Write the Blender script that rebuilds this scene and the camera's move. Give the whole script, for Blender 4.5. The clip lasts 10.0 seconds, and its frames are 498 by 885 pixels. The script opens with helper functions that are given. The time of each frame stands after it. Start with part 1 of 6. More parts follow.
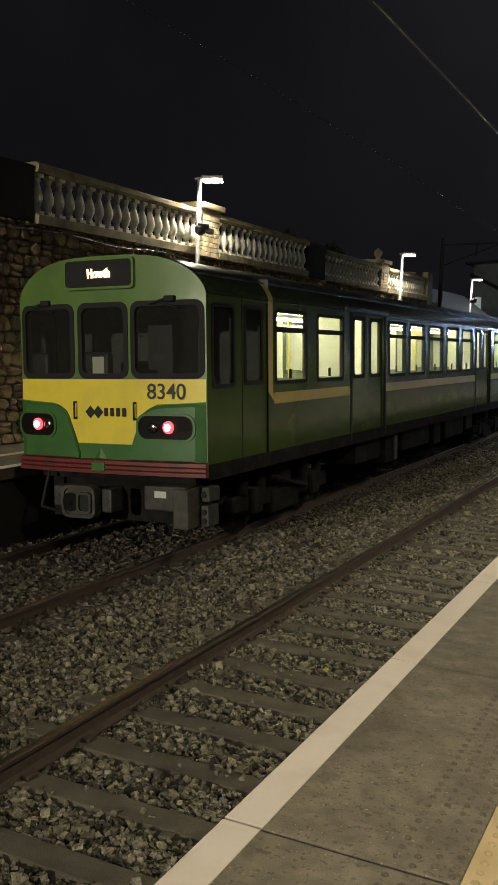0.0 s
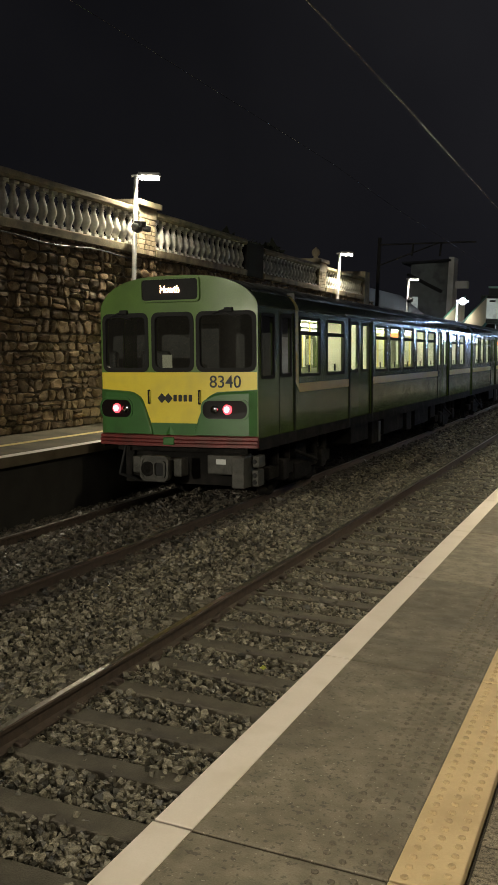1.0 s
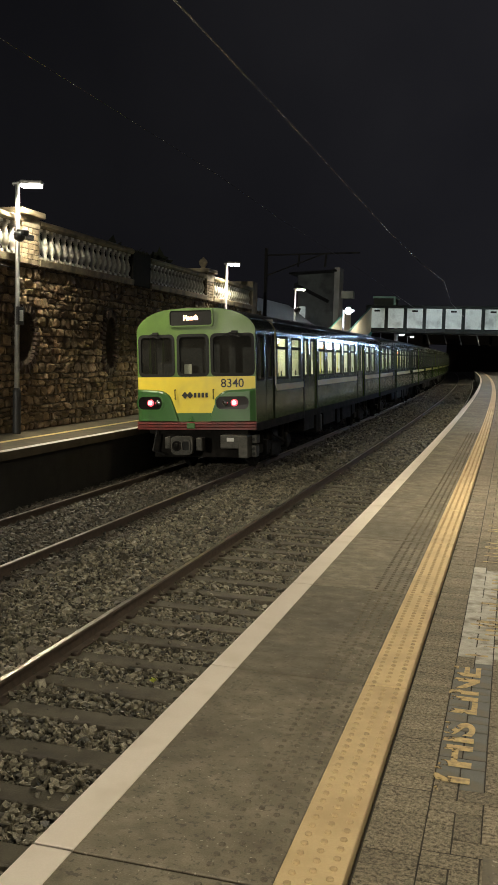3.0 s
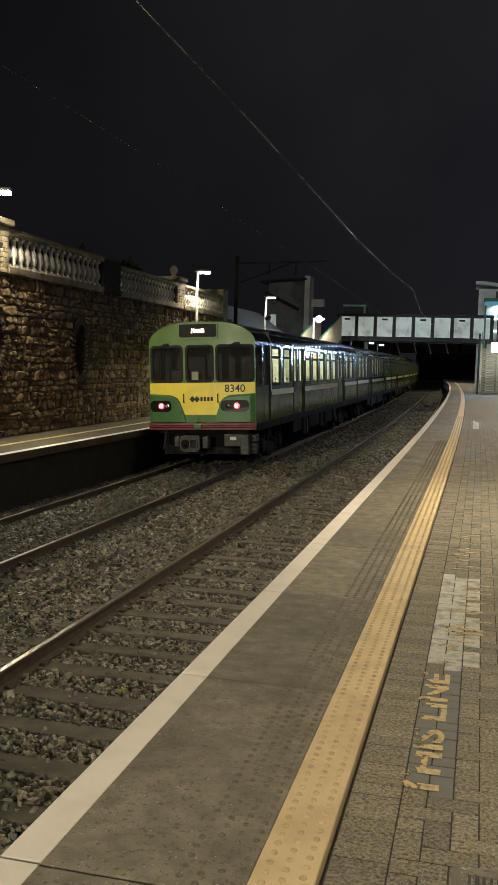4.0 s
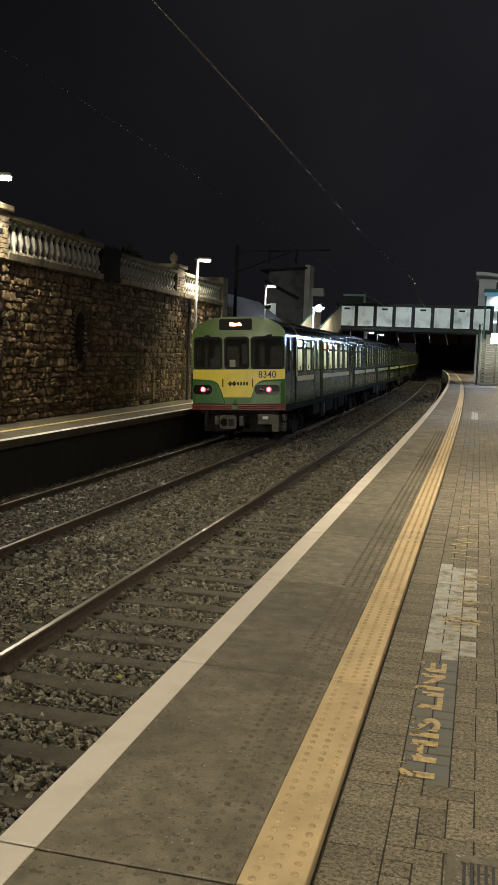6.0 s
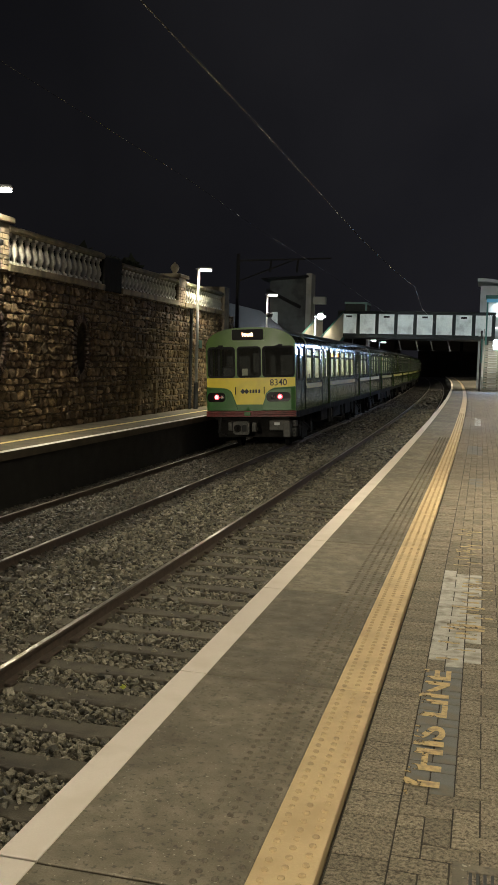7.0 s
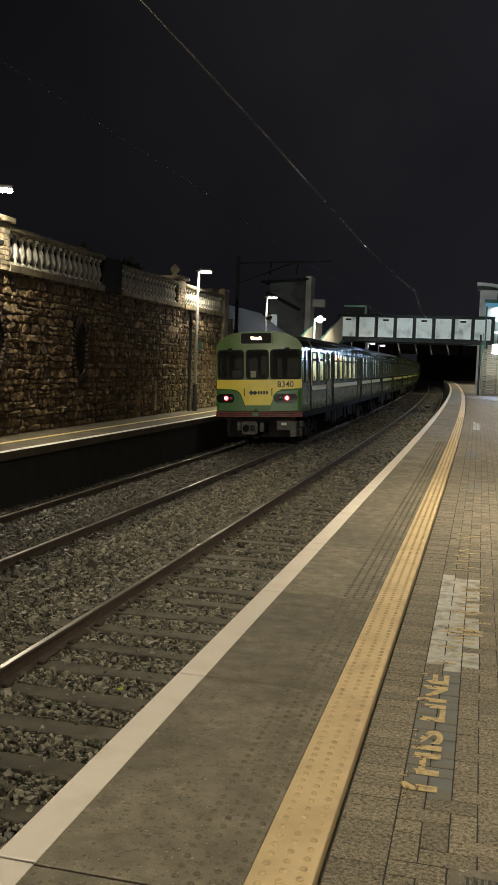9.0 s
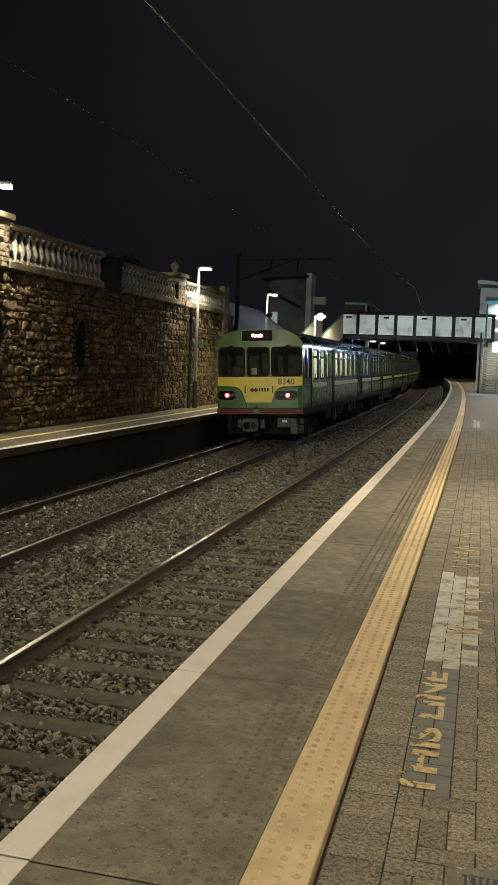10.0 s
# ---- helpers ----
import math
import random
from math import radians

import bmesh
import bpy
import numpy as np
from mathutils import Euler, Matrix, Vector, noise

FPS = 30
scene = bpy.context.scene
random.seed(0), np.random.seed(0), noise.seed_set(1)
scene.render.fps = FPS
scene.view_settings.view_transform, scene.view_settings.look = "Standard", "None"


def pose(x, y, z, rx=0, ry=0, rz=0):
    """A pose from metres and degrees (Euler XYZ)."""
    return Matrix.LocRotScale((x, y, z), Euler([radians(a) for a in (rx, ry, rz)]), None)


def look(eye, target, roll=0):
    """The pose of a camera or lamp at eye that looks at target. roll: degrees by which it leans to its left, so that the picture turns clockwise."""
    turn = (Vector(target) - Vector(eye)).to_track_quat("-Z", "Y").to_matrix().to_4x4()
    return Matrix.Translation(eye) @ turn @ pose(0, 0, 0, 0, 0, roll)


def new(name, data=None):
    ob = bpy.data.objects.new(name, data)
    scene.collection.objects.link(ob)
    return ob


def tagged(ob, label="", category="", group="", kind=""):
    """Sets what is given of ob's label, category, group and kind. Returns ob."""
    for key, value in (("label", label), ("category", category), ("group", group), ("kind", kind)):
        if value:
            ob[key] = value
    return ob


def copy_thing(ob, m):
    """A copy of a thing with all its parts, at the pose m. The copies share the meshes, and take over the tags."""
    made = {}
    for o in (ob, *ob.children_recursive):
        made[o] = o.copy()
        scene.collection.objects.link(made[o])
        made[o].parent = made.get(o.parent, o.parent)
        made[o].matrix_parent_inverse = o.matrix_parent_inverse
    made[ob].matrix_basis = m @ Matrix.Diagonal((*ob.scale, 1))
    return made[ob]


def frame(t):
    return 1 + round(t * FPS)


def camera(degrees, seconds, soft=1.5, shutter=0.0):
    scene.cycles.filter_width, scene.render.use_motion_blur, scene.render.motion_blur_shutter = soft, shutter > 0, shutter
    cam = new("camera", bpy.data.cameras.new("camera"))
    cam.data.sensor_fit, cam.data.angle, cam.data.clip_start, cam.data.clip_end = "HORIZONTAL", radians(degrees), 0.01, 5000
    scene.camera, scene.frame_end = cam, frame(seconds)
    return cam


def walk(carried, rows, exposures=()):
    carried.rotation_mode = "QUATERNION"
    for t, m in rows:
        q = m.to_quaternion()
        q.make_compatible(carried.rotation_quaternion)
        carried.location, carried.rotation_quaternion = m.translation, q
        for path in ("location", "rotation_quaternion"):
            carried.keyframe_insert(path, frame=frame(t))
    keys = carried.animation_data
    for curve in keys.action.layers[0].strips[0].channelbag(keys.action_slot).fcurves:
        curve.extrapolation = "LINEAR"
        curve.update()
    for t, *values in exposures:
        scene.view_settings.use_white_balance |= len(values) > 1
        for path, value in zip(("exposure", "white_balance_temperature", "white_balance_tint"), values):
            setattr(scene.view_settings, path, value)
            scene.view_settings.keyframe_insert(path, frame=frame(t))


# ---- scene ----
cam = camera(30.17, 10.0)


def aim(x, y, z, yaw, pitch, roll):
    return pose(x, y, z, 90 + pitch, 0, yaw) @ pose(0, 0, 0, 0, 0, roll)


PATH = [
    (0.0, aim(-0.091, -0.121, 1.737, 26.13, -6.32, 1.88)),
    (0.5, aim(-0.082, -0.105, 1.730, 24.36, -6.37, 2.13)),
    (1.0, aim(-0.062, -0.078, 1.730, 22.43, -6.27, 1.96)),
    (1.5, aim(-0.036, -0.068, 1.725, 20.06, -6.32, 1.71)),
    (2.0, aim(-0.022, -0.069, 1.726, 18.39, -6.22, 1.58)),
    (2.5, aim(-0.012, -0.057, 1.730, 17.10, -5.85, 1.49)),
    (3.0, aim(-0.010, -0.052, 1.732, 15.76, -5.47, 1.58)),
    (4.5, aim(-0.001, -0.042, 1.732, 13.33, -4.88, 1.88)),
    (5.0, aim(-0.003, -0.044, 1.730, 12.88, -4.99, 2.20)),
    (5.5, aim(-0.006, -0.040, 1.728, 13.11, -5.36, 2.36)),
    (6.0, aim(-0.007, -0.039, 1.725, 13.86, -5.62, 2.16)),
    (7.5, aim(0.007, -0.003, 1.714, 14.03, -4.77, 1.47)),
    (8.0, aim(0.003, -0.023, 1.726, 13.97, -4.69, 1.63)),
    (8.5, aim(0.003, -0.025, 1.725, 14.02, -4.78, 1.76)),
    (9.0, aim(-0.005, -0.021, 1.722, 13.99, -4.94, 2.01)),
    (9.5, aim(-0.003, -0.030, 1.726, 13.96, -5.11, 2.14)),
    (10.0, aim(0.000, 0.000, 1.712, 14.00, -5.09, 2.10)),
]
walk(cam, PATH)

# ---- light ----
world = bpy.data.worlds.new("night_sky")
scene.world = world
world.use_nodes = True
wn, wl = world.node_tree.nodes, world.node_tree.links
bg = wn["Background"]
wtc = wn.new("ShaderNodeTexCoord")
wno = wn.new("ShaderNodeTexNoise")
wno.inputs["Scale"].default_value, wno.inputs["Detail"].default_value = 2.2, 5
wra = wn.new("ShaderNodeValToRGB")
wra.color_ramp.elements[0].position, wra.color_ramp.elements[0].color = 0.35, (0.0062, 0.0062, 0.0078, 1)
wra.color_ramp.elements[1].position, wra.color_ramp.elements[1].color = 0.75, (0.0115, 0.0113, 0.0130, 1)
wl.new(wtc.outputs["Generated"], wno.inputs["Vector"])
wl.new(wno.outputs["Fac"], wra.inputs["Fac"])
wl.new(wra.outputs["Color"], bg.inputs["Color"])
# the town's glow on the clouds grows towards the east
wse, wgl = wn.new("ShaderNodeSeparateXYZ"), wn.new("ShaderNodeMapRange")
wgl.inputs["From Min"].default_value, wgl.inputs["From Max"].default_value = -0.40, 0.05
wgl.inputs["To Min"].default_value, wgl.inputs["To Max"].default_value = 0.72, 1.75
wl.new(wtc.outputs["Generated"], wse.inputs[0])
wl.new(wse.outputs["X"], wgl.inputs["Value"])
wl.new(wgl.outputs["Result"], bg.inputs["Strength"])
bg.inputs["Strength"].default_value = 1.0
scene.view_settings.exposure = 0.0


def lamp_light(x, y, z, watts, color, size=0.35, tilt=(0, 0), spread=150):
    data = bpy.data.lights.new("lamp_light", "AREA")
    data.shape, data.size, data.energy, data.color = "DISK", size, watts, color
    data.spread = radians(spread)
    ob = new("lamp_light", data)
    ob.matrix_world = pose(x, y, z, tilt[0], tilt[1], 0)
    return ob


# ---- materials ----
def mat(name, c1, c2=None, rough=0.6, metal=0.0, scale=6.0, fine=60.0, bump=0.25, dist=0.01, vary=0.0, emit=None, power=0.0,
        stain=None, stain_scale=1.3, coord="Object", rough2=None):
    """Procedural surface: two colours mixed by coarse and fine noise, stains, bump, and a tint by piece."""
    m = bpy.data.materials.new(name)
    m.use_nodes = True
    nt = m.node_tree
    nd, ln = nt.nodes, nt.links
    b = nd["Principled BSDF"]
    b.inputs["Roughness"].default_value, b.inputs["Metallic"].default_value = rough, metal
    c2 = c2 or tuple(min(1, c * 0.7) for c in c1)
    tc = nd.new("ShaderNodeTexCoord")
    n1, n2 = nd.new("ShaderNodeTexNoise"), nd.new("ShaderNodeTexNoise")
    n1.inputs["Scale"].default_value, n1.inputs["Detail"].default_value = scale, 4
    n2.inputs["Scale"].default_value, n2.inputs["Detail"].default_value = fine, 3
    where = nd.new("ShaderNodeNewGeometry").outputs["Position"] if coord == "Place" else tc.outputs[coord]
    for n in (n1, n2):
        ln.new(where, n.inputs["Vector"])
    add = nd.new("ShaderNodeMath")
    add.operation = "ADD"
    ln.new(n1.outputs["Fac"], add.inputs[0])
    ln.new(n2.outputs["Fac"], add.inputs[1])
    ramp = nd.new("ShaderNodeMapRange")
    ramp.inputs["From Min"].default_value, ramp.inputs["From Max"].default_value = 0.75, 1.25
    ln.new(add.outputs[0], ramp.inputs["Value"])
    mix = nd.new("ShaderNodeMix")
    mix.data_type = "RGBA"
    mix.inputs["A"].default_value, mix.inputs["B"].default_value = (*c1, 1), (*c2, 1)
    ln.new(ramp.outputs["Result"], mix.inputs["Factor"])
    col = mix.outputs["Result"]
    if stain:
        n3 = nd.new("ShaderNodeTexNoise")
        n3.inputs["Scale"].default_value, n3.inputs["Detail"].default_value = stain_scale, 6
        ln.new(where, n3.inputs["Vector"])
        r3 = nd.new("ShaderNodeMapRange")
        r3.inputs["From Min"].default_value, r3.inputs["From Max"].default_value = 0.48, 0.68
        ln.new(n3.outputs["Fac"], r3.inputs["Value"])
        mx3 = nd.new("ShaderNodeMix")
        mx3.data_type = "RGBA"
        mx3.inputs["B"].default_value = (*stain, 1)
        ln.new(r3.outputs["Result"], mx3.inputs["Factor"])
        ln.new(col, mx3.inputs["A"])
        col = mx3.outputs["Result"]
    if vary:
        hsv = nd.new("ShaderNodeHueSaturation")
        if vary > 0:
            rnd = nd.new("ShaderNodeObjectInfo").outputs["Random"]
        else:
            rnd = nd.new("ShaderNodeNewGeometry").outputs["Random Per Island"]
        mr = nd.new("ShaderNodeMapRange")
        mr.inputs["To Min"].default_value, mr.inputs["To Max"].default_value = 1 - abs(vary), 1 + abs(vary)
        ln.new(rnd, mr.inputs["Value"])
        ln.new(mr.outputs["Result"], hsv.inputs["Value"])
        ln.new(col, hsv.inputs["Color"])
        col = hsv.outputs["Color"]
    ln.new(col, b.inputs["Base Color"])
    if rough2 is not None:
        rr = nd.new("ShaderNodeMapRange")
        rr.inputs["From Min"].default_value, rr.inputs["From Max"].default_value = 0.35, 0.65
        rr.inputs["To Min"].default_value, rr.inputs["To Max"].default_value = rough, rough2
        ln.new(n1.outputs["Fac"], rr.inputs["Value"])
        ln.new(rr.outputs["Result"], b.inputs["Roughness"])
    if bump:
        bp = nd.new("ShaderNodeBump")
        bp.inputs["Strength"].default_value, bp.inputs["Distance"].default_value = bump, dist
        ln.new(add.outputs[0], bp.inputs["Height"])
        ln.new(bp.outputs["Normal"], b.inputs["Normal"])
    if emit:
        b.inputs["Emission Color"].default_value, b.inputs["Emission Strength"].default_value = (*emit, 1), power
    return m


def concrete(name):
    """Trodden platform concrete: broad grime, pale scuffs across the slab, sandy grain, dark grit and pale droppings."""
    m = mat(name, (0.24, 0.205, 0.147), (0.155, 0.132, 0.094), 0.55, scale=9.0, fine=140, bump=0.5, dist=0.003, vary=0.15,
            stain=(0.135, 0.115, 0.083), stain_scale=1.7, rough2=0.75, coord="Place")
    nd, ln = m.node_tree.nodes, m.node_tree.links
    b = nd["Principled BSDF"]
    col = b.inputs["Base Color"].links[0].from_socket
    place = nd.new("ShaderNodeNewGeometry").outputs["Position"]
    layers = [((0.8, 1.9, 1), 2.0, 0.63, 0.72, (0.33, 0.29, 0.215), 0.45), ((1, 1, 1), 1.2, 0.43, 0.64, (0.095, 0.077, 0.053), 0.75), ((1, 1, 1), 9.0, 0.50, 0.68, (0.10, 0.082, 0.057), 0.55),
              ((1, 1, 1), 48.0, 0.57, 0.66, (0.075, 0.062, 0.045), 0.75), ((1, 1, 1), 60.0, 0.655, 0.70, (0.42, 0.38, 0.30), 0.8)]
    for k, (stretch, scale, lo, hi, tint, most) in enumerate(layers):
        mp, no, mr, mx = nd.new("ShaderNodeMapping"), nd.new("ShaderNodeTexNoise"), nd.new("ShaderNodeMapRange"), nd.new("ShaderNodeMix")
        mp.inputs["Scale"].default_value = stretch
        mp.inputs["Location"].default_value = (3.7 * k, 1.9 * k, 0.6 * k)
        ln.new(place, mp.inputs["Vector"])
        no.inputs["Scale"].default_value, no.inputs["Detail"].default_value = scale, 4
        ln.new(mp.outputs[0], no.inputs["Vector"])
        mr.inputs["From Min"].default_value, mr.inputs["From Max"].default_value = lo, hi
        mr.inputs["To Max"].default_value = most
        ln.new(no.outputs["Fac"], mr.inputs["Value"])
        mx.data_type = "RGBA"
        mx.inputs["B"].default_value = (*tint, 1)
        ln.new(mr.outputs["Result"], mx.inputs["Factor"])
        ln.new(col, mx.inputs["A"])
        col = mx.outputs["Result"]
    ln.new(col, b.inputs["Base Color"])
    return m


def glass(name, tint, rough=0.02, dirt=0.015):
    """Thin window glass: clear, with a film of dust and a reflecting skin."""
    m = bpy.data.materials.new(name)
    m.use_nodes = True
    nd, ln = m.node_tree.nodes, m.node_tree.links
    nd.remove(nd["Principled BSDF"])
    tr, gl, fr, mx = nd.new("ShaderNodeBsdfTransparent"), nd.new("ShaderNodeBsdfGlossy"), nd.new("ShaderNodeFresnel"), nd.new("ShaderNodeMixShader")
    tr.inputs["Color"].default_value = (*tint, 1)
    gl.inputs["Roughness"].default_value = rough
    fr.inputs["IOR"].default_value = 1.5
    ln.new(fr.outputs[0], mx.inputs[0])
    df, dm = nd.new("ShaderNodeBsdfDiffuse"), nd.new("ShaderNodeMixShader")
    df.inputs["Color"].default_value, dm.inputs[0].default_value = (0.5, 0.48, 0.42, 1), dirt
    ln.new(tr.outputs[0], dm.inputs[1])
    ln.new(df.outputs[0], dm.inputs[2])
    ln.new(dm.outputs[0], mx.inputs[1])
    ln.new(gl.outputs[0], mx.inputs[2])
    ln.new(mx.outputs[0], nd["Material Output"].inputs["Surface"])
    return m


M_BALLAST = mat("ballast_bed", (0.10, 0.085, 0.065), (0.025, 0.021, 0.017), 0.9, scale=9, fine=28, bump=1.0, dist=0.05, stain=(0.05, 0.045, 0.035))
M_STONE = mat("ballast_stone", (0.20, 0.178, 0.128), (0.048, 0.042, 0.031), 0.5, scale=20, fine=120, bump=0.5, dist=0.004, vary=-0.85)
# far-track copy of the ballast stone, its colour darkened for oil and shade
M_STONED = mat("oily_shaded_ballast_stone", (0.095, 0.082, 0.062), (0.028, 0.024, 0.019), 0.5, scale=20, fine=120, bump=0.5, dist=0.004, vary=-0.85)
M_SLEEPER = mat("sleeper_concrete", (0.125, 0.108, 0.078), (0.07, 0.06, 0.044), 0.85, scale=5, fine=90, bump=0.5, vary=0.15, stain=(0.06, 0.05, 0.042))
M_RAIL = mat("rail_steel_rusty", (0.092, 0.064, 0.046), (0.048, 0.035, 0.027), 0.75, 0.15, scale=14, fine=150, bump=0.3, dist=0.003)
M_RAILTOP = mat("rail_running_surface", (0.42, 0.38, 0.34), (0.30, 0.26, 0.23), 0.28, 1.0, scale=30, fine=200, bump=0.05, dist=0.001, rough2=0.4)
M_CONC = concrete("platform_concrete")
M_FARTOP = mat("dusty_platform_asphalt", (0.155, 0.127, 0.082), (0.095, 0.078, 0.052), 0.85, scale=3, fine=70, bump=0.5, dist=0.004, stain=(0.075, 0.062, 0.043), stain_scale=1.4)
M_WORN = mat("worn_stud_concrete", (0.175, 0.148, 0.107), (0.085, 0.07, 0.05), 0.8, scale=25, fine=120, bump=0.4, dist=0.003, vary=0.15, coord="Place")
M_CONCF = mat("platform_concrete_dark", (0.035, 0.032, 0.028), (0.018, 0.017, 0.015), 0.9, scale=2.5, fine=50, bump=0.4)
M_WHITE = mat("white_edge_paint", (0.78, 0.69, 0.61), (0.73, 0.64, 0.56), 0.6, scale=3, fine=140, bump=0.2, dist=0.002, stain=(0.69, 0.60, 0.51), stain_scale=4, coord="Place")
M_LINE = mat("white_line_paint", (0.80, 0.78, 0.70), (0.70, 0.68, 0.60), 0.55, scale=5, fine=100, bump=0.1)
M_LINEY = mat("yellow_line_paint", (0.74, 0.60, 0.24), (0.64, 0.52, 0.2), 0.55, scale=5, fine=100, bump=0.1)
M_TACT = mat("buff_tactile_paint", (0.63, 0.475, 0.265), (0.57, 0.425, 0.235), 0.6, scale=6, fine=130, bump=0.25, dist=0.002, vary=0.05, stain=(0.50, 0.365, 0.20), stain_scale=3, coord="Place")
M_TACTSTUD = mat("scuffed_tactile_stud", (0.54, 0.395, 0.212), (0.39, 0.28, 0.15), 0.65, scale=14, fine=130, bump=0.25, dist=0.002, stain=(0.33, 0.24, 0.14), stain_scale=9, coord="Place")
M_PAVER = mat("paving_block", (0.31, 0.26, 0.185), (0.055, 0.045, 0.031), 0.75, scale=62, fine=190, bump=0.8, dist=0.004, vary=0.2, rough2=0.9, coord="Place")
M_PAVERS = mat("paving_block_far", (0.26, 0.215, 0.155), (0.085, 0.07, 0.05), 0.7, scale=34, fine=120, bump=0.7, dist=0.004, vary=-0.22, rough2=0.9, coord="Place")
M_SAND = mat("dusty_joint_sand", (0.045, 0.036, 0.026), (0.022, 0.018, 0.014), 0.95, scale=10, fine=120, bump=0.6, coord="Place")
M_JOINT = mat("joint_sand", (0.04, 0.033, 0.026), (0.018, 0.016, 0.013), 0.95, scale=10, fine=120, bump=0.6)
M_YTEXT = mat("worn_yellow_marking", (0.58, 0.43, 0.20), (0.34, 0.26, 0.14), 0.7, scale=30, fine=200, bump=0.4, stain=(0.20, 0.16, 0.11), stain_scale=22)
M_WTEXT = mat("worn_white_mark_and_glint", (0.52, 0.50, 0.45), (0.36, 0.34, 0.30), 0.7, scale=20, fine=200, bump=0.4, stain=(0.20, 0.175, 0.135), stain_scale=7, coord="Place")
M_YLETTER = mat("half_worn_yellow_marking", (0.60, 0.44, 0.20), (0.45, 0.33, 0.155), 0.7, scale=30, fine=200, bump=0.4, stain=(0.28, 0.21, 0.12), stain_scale=26)
M_GPATCH = mat("grey_overpaint", (0.15, 0.15, 0.145), (0.11, 0.11, 0.10), 0.7, scale=12, fine=160, bump=0.3, stain=(0.15, 0.125, 0.095), stain_scale=7)
M_WALLSTONE = mat("rubble_stone", (0.25, 0.172, 0.096), (0.115, 0.08, 0.047), 0.85, scale=7, fine=60, bump=0.7, dist=0.012, vary=0.45)
M_WALLSTONES = mat("rubble_stone_far", (0.25, 0.172, 0.096), (0.115, 0.08, 0.047), 0.85, scale=7, fine=60, bump=0.7, dist=0.012, vary=-0.45)
M_EAST = mat("plain_dark_masonry", (0.06, 0.048, 0.034), (0.028, 0.023, 0.017), 0.95, scale=8, fine=70, bump=0.8, dist=0.02)
M_MORTAR = mat("dark_mortar", (0.12, 0.092, 0.06), (0.06, 0.047, 0.032), 0.95, scale=8, fine=70, bump=0.8, dist=0.02)
M_BRICK = mat("old_brick", (0.085, 0.054, 0.038), (0.05, 0.033, 0.025), 0.85, scale=18, fine=120, bump=0.5, vary=0.3)
M_PIERBRICK = mat("pale_pier_stone", (0.42, 0.34, 0.22), (0.28, 0.22, 0.15), 0.85, scale=12, fine=90, bump=0.5, vary=0.2)
M_COPING = mat("coping_stone", (0.36, 0.30, 0.195), (0.21, 0.175, 0.115), 0.8, scale=4, fine=70, bump=0.4, stain=(0.15, 0.13, 0.095), stain_scale=2.5)
M_BALUSTER = mat("white_baluster_paint", (0.72, 0.70, 0.64), (0.58, 0.56, 0.50), 0.65, scale=8, fine=90, bump=0.25, dist=0.004, stain=(0.42, 0.39, 0.33), stain_scale=7)
M_POST = mat("galvanised_post", (0.36, 0.36, 0.35), (0.26, 0.26, 0.26), 0.5, 0.5, scale=9, fine=90, bump=0.1)
M_DARKMETAL = mat("dark_metal", (0.04, 0.04, 0.042), (0.025, 0.025, 0.026), 0.5, 0.3, scale=9, fine=90, bump=0.15)
M_BLACK = mat("black_rubber", (0.010, 0.010, 0.0105), (0.006, 0.006, 0.006), 0.8, scale=20, fine=120, bump=0.1)
M_LAMPGLOW = mat("lamp_glow", (0.9, 0.9, 0.85), rough=0.4, bump=0, emit=(1.0, 0.93, 0.80), power=30)
M_LAMPGLOW2 = mat("lamp_glow_cool", (0.9, 0.9, 0.9), rough=0.4, bump=0, emit=(0.80, 0.92, 1.0), power=40)
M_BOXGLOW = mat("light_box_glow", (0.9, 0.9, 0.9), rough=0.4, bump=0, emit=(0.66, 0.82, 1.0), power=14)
# near-black colour that holds the shade of the wall's hollows and gaps
M_SHADEFILL = mat("shade_black_fill", (0.02, 0.019, 0.017), (0.012, 0.011, 0.01), 0.95, bump=0.3)
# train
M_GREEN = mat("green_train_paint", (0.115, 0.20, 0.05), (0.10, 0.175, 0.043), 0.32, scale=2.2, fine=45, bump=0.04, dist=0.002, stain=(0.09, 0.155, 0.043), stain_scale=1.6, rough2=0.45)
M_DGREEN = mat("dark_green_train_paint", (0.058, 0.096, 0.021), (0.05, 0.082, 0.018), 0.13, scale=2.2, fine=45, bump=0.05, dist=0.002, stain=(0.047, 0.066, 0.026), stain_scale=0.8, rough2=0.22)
# the cab green deepened: shade low on the front is put into this colour
M_POD = mat("shaded_green_fairing_paint", (0.052, 0.155, 0.042), (0.045, 0.135, 0.036), 0.4, scale=3, fine=60, bump=0.04, dist=0.002, stain=(0.042, 0.115, 0.034), stain_scale=2.5)
M_YELLOW = mat("yellow_train_paint", (0.84, 0.68, 0.075), (0.80, 0.63, 0.065), 0.4, scale=3, fine=60, bump=0.04, dist=0.002, stain=(0.72, 0.57, 0.08), stain_scale=2.2)
M_STRIPE = mat("faded_yellow_stripe", (0.52, 0.40, 0.085), (0.44, 0.335, 0.075), 0.4, scale=3, fine=60, bump=0.04, dist=0.002)
M_RED = mat("red_bumper_paint", (0.17, 0.027, 0.024), (0.12, 0.02, 0.018), 0.5, scale=6, fine=70, bump=0.1, stain=(0.10, 0.025, 0.02), stain_scale=3)
M_ROOF = mat("train_roof", (0.03, 0.034, 0.024), (0.02, 0.023, 0.017), 0.35, scale=3, fine=50, bump=0.1, rough2=0.6)
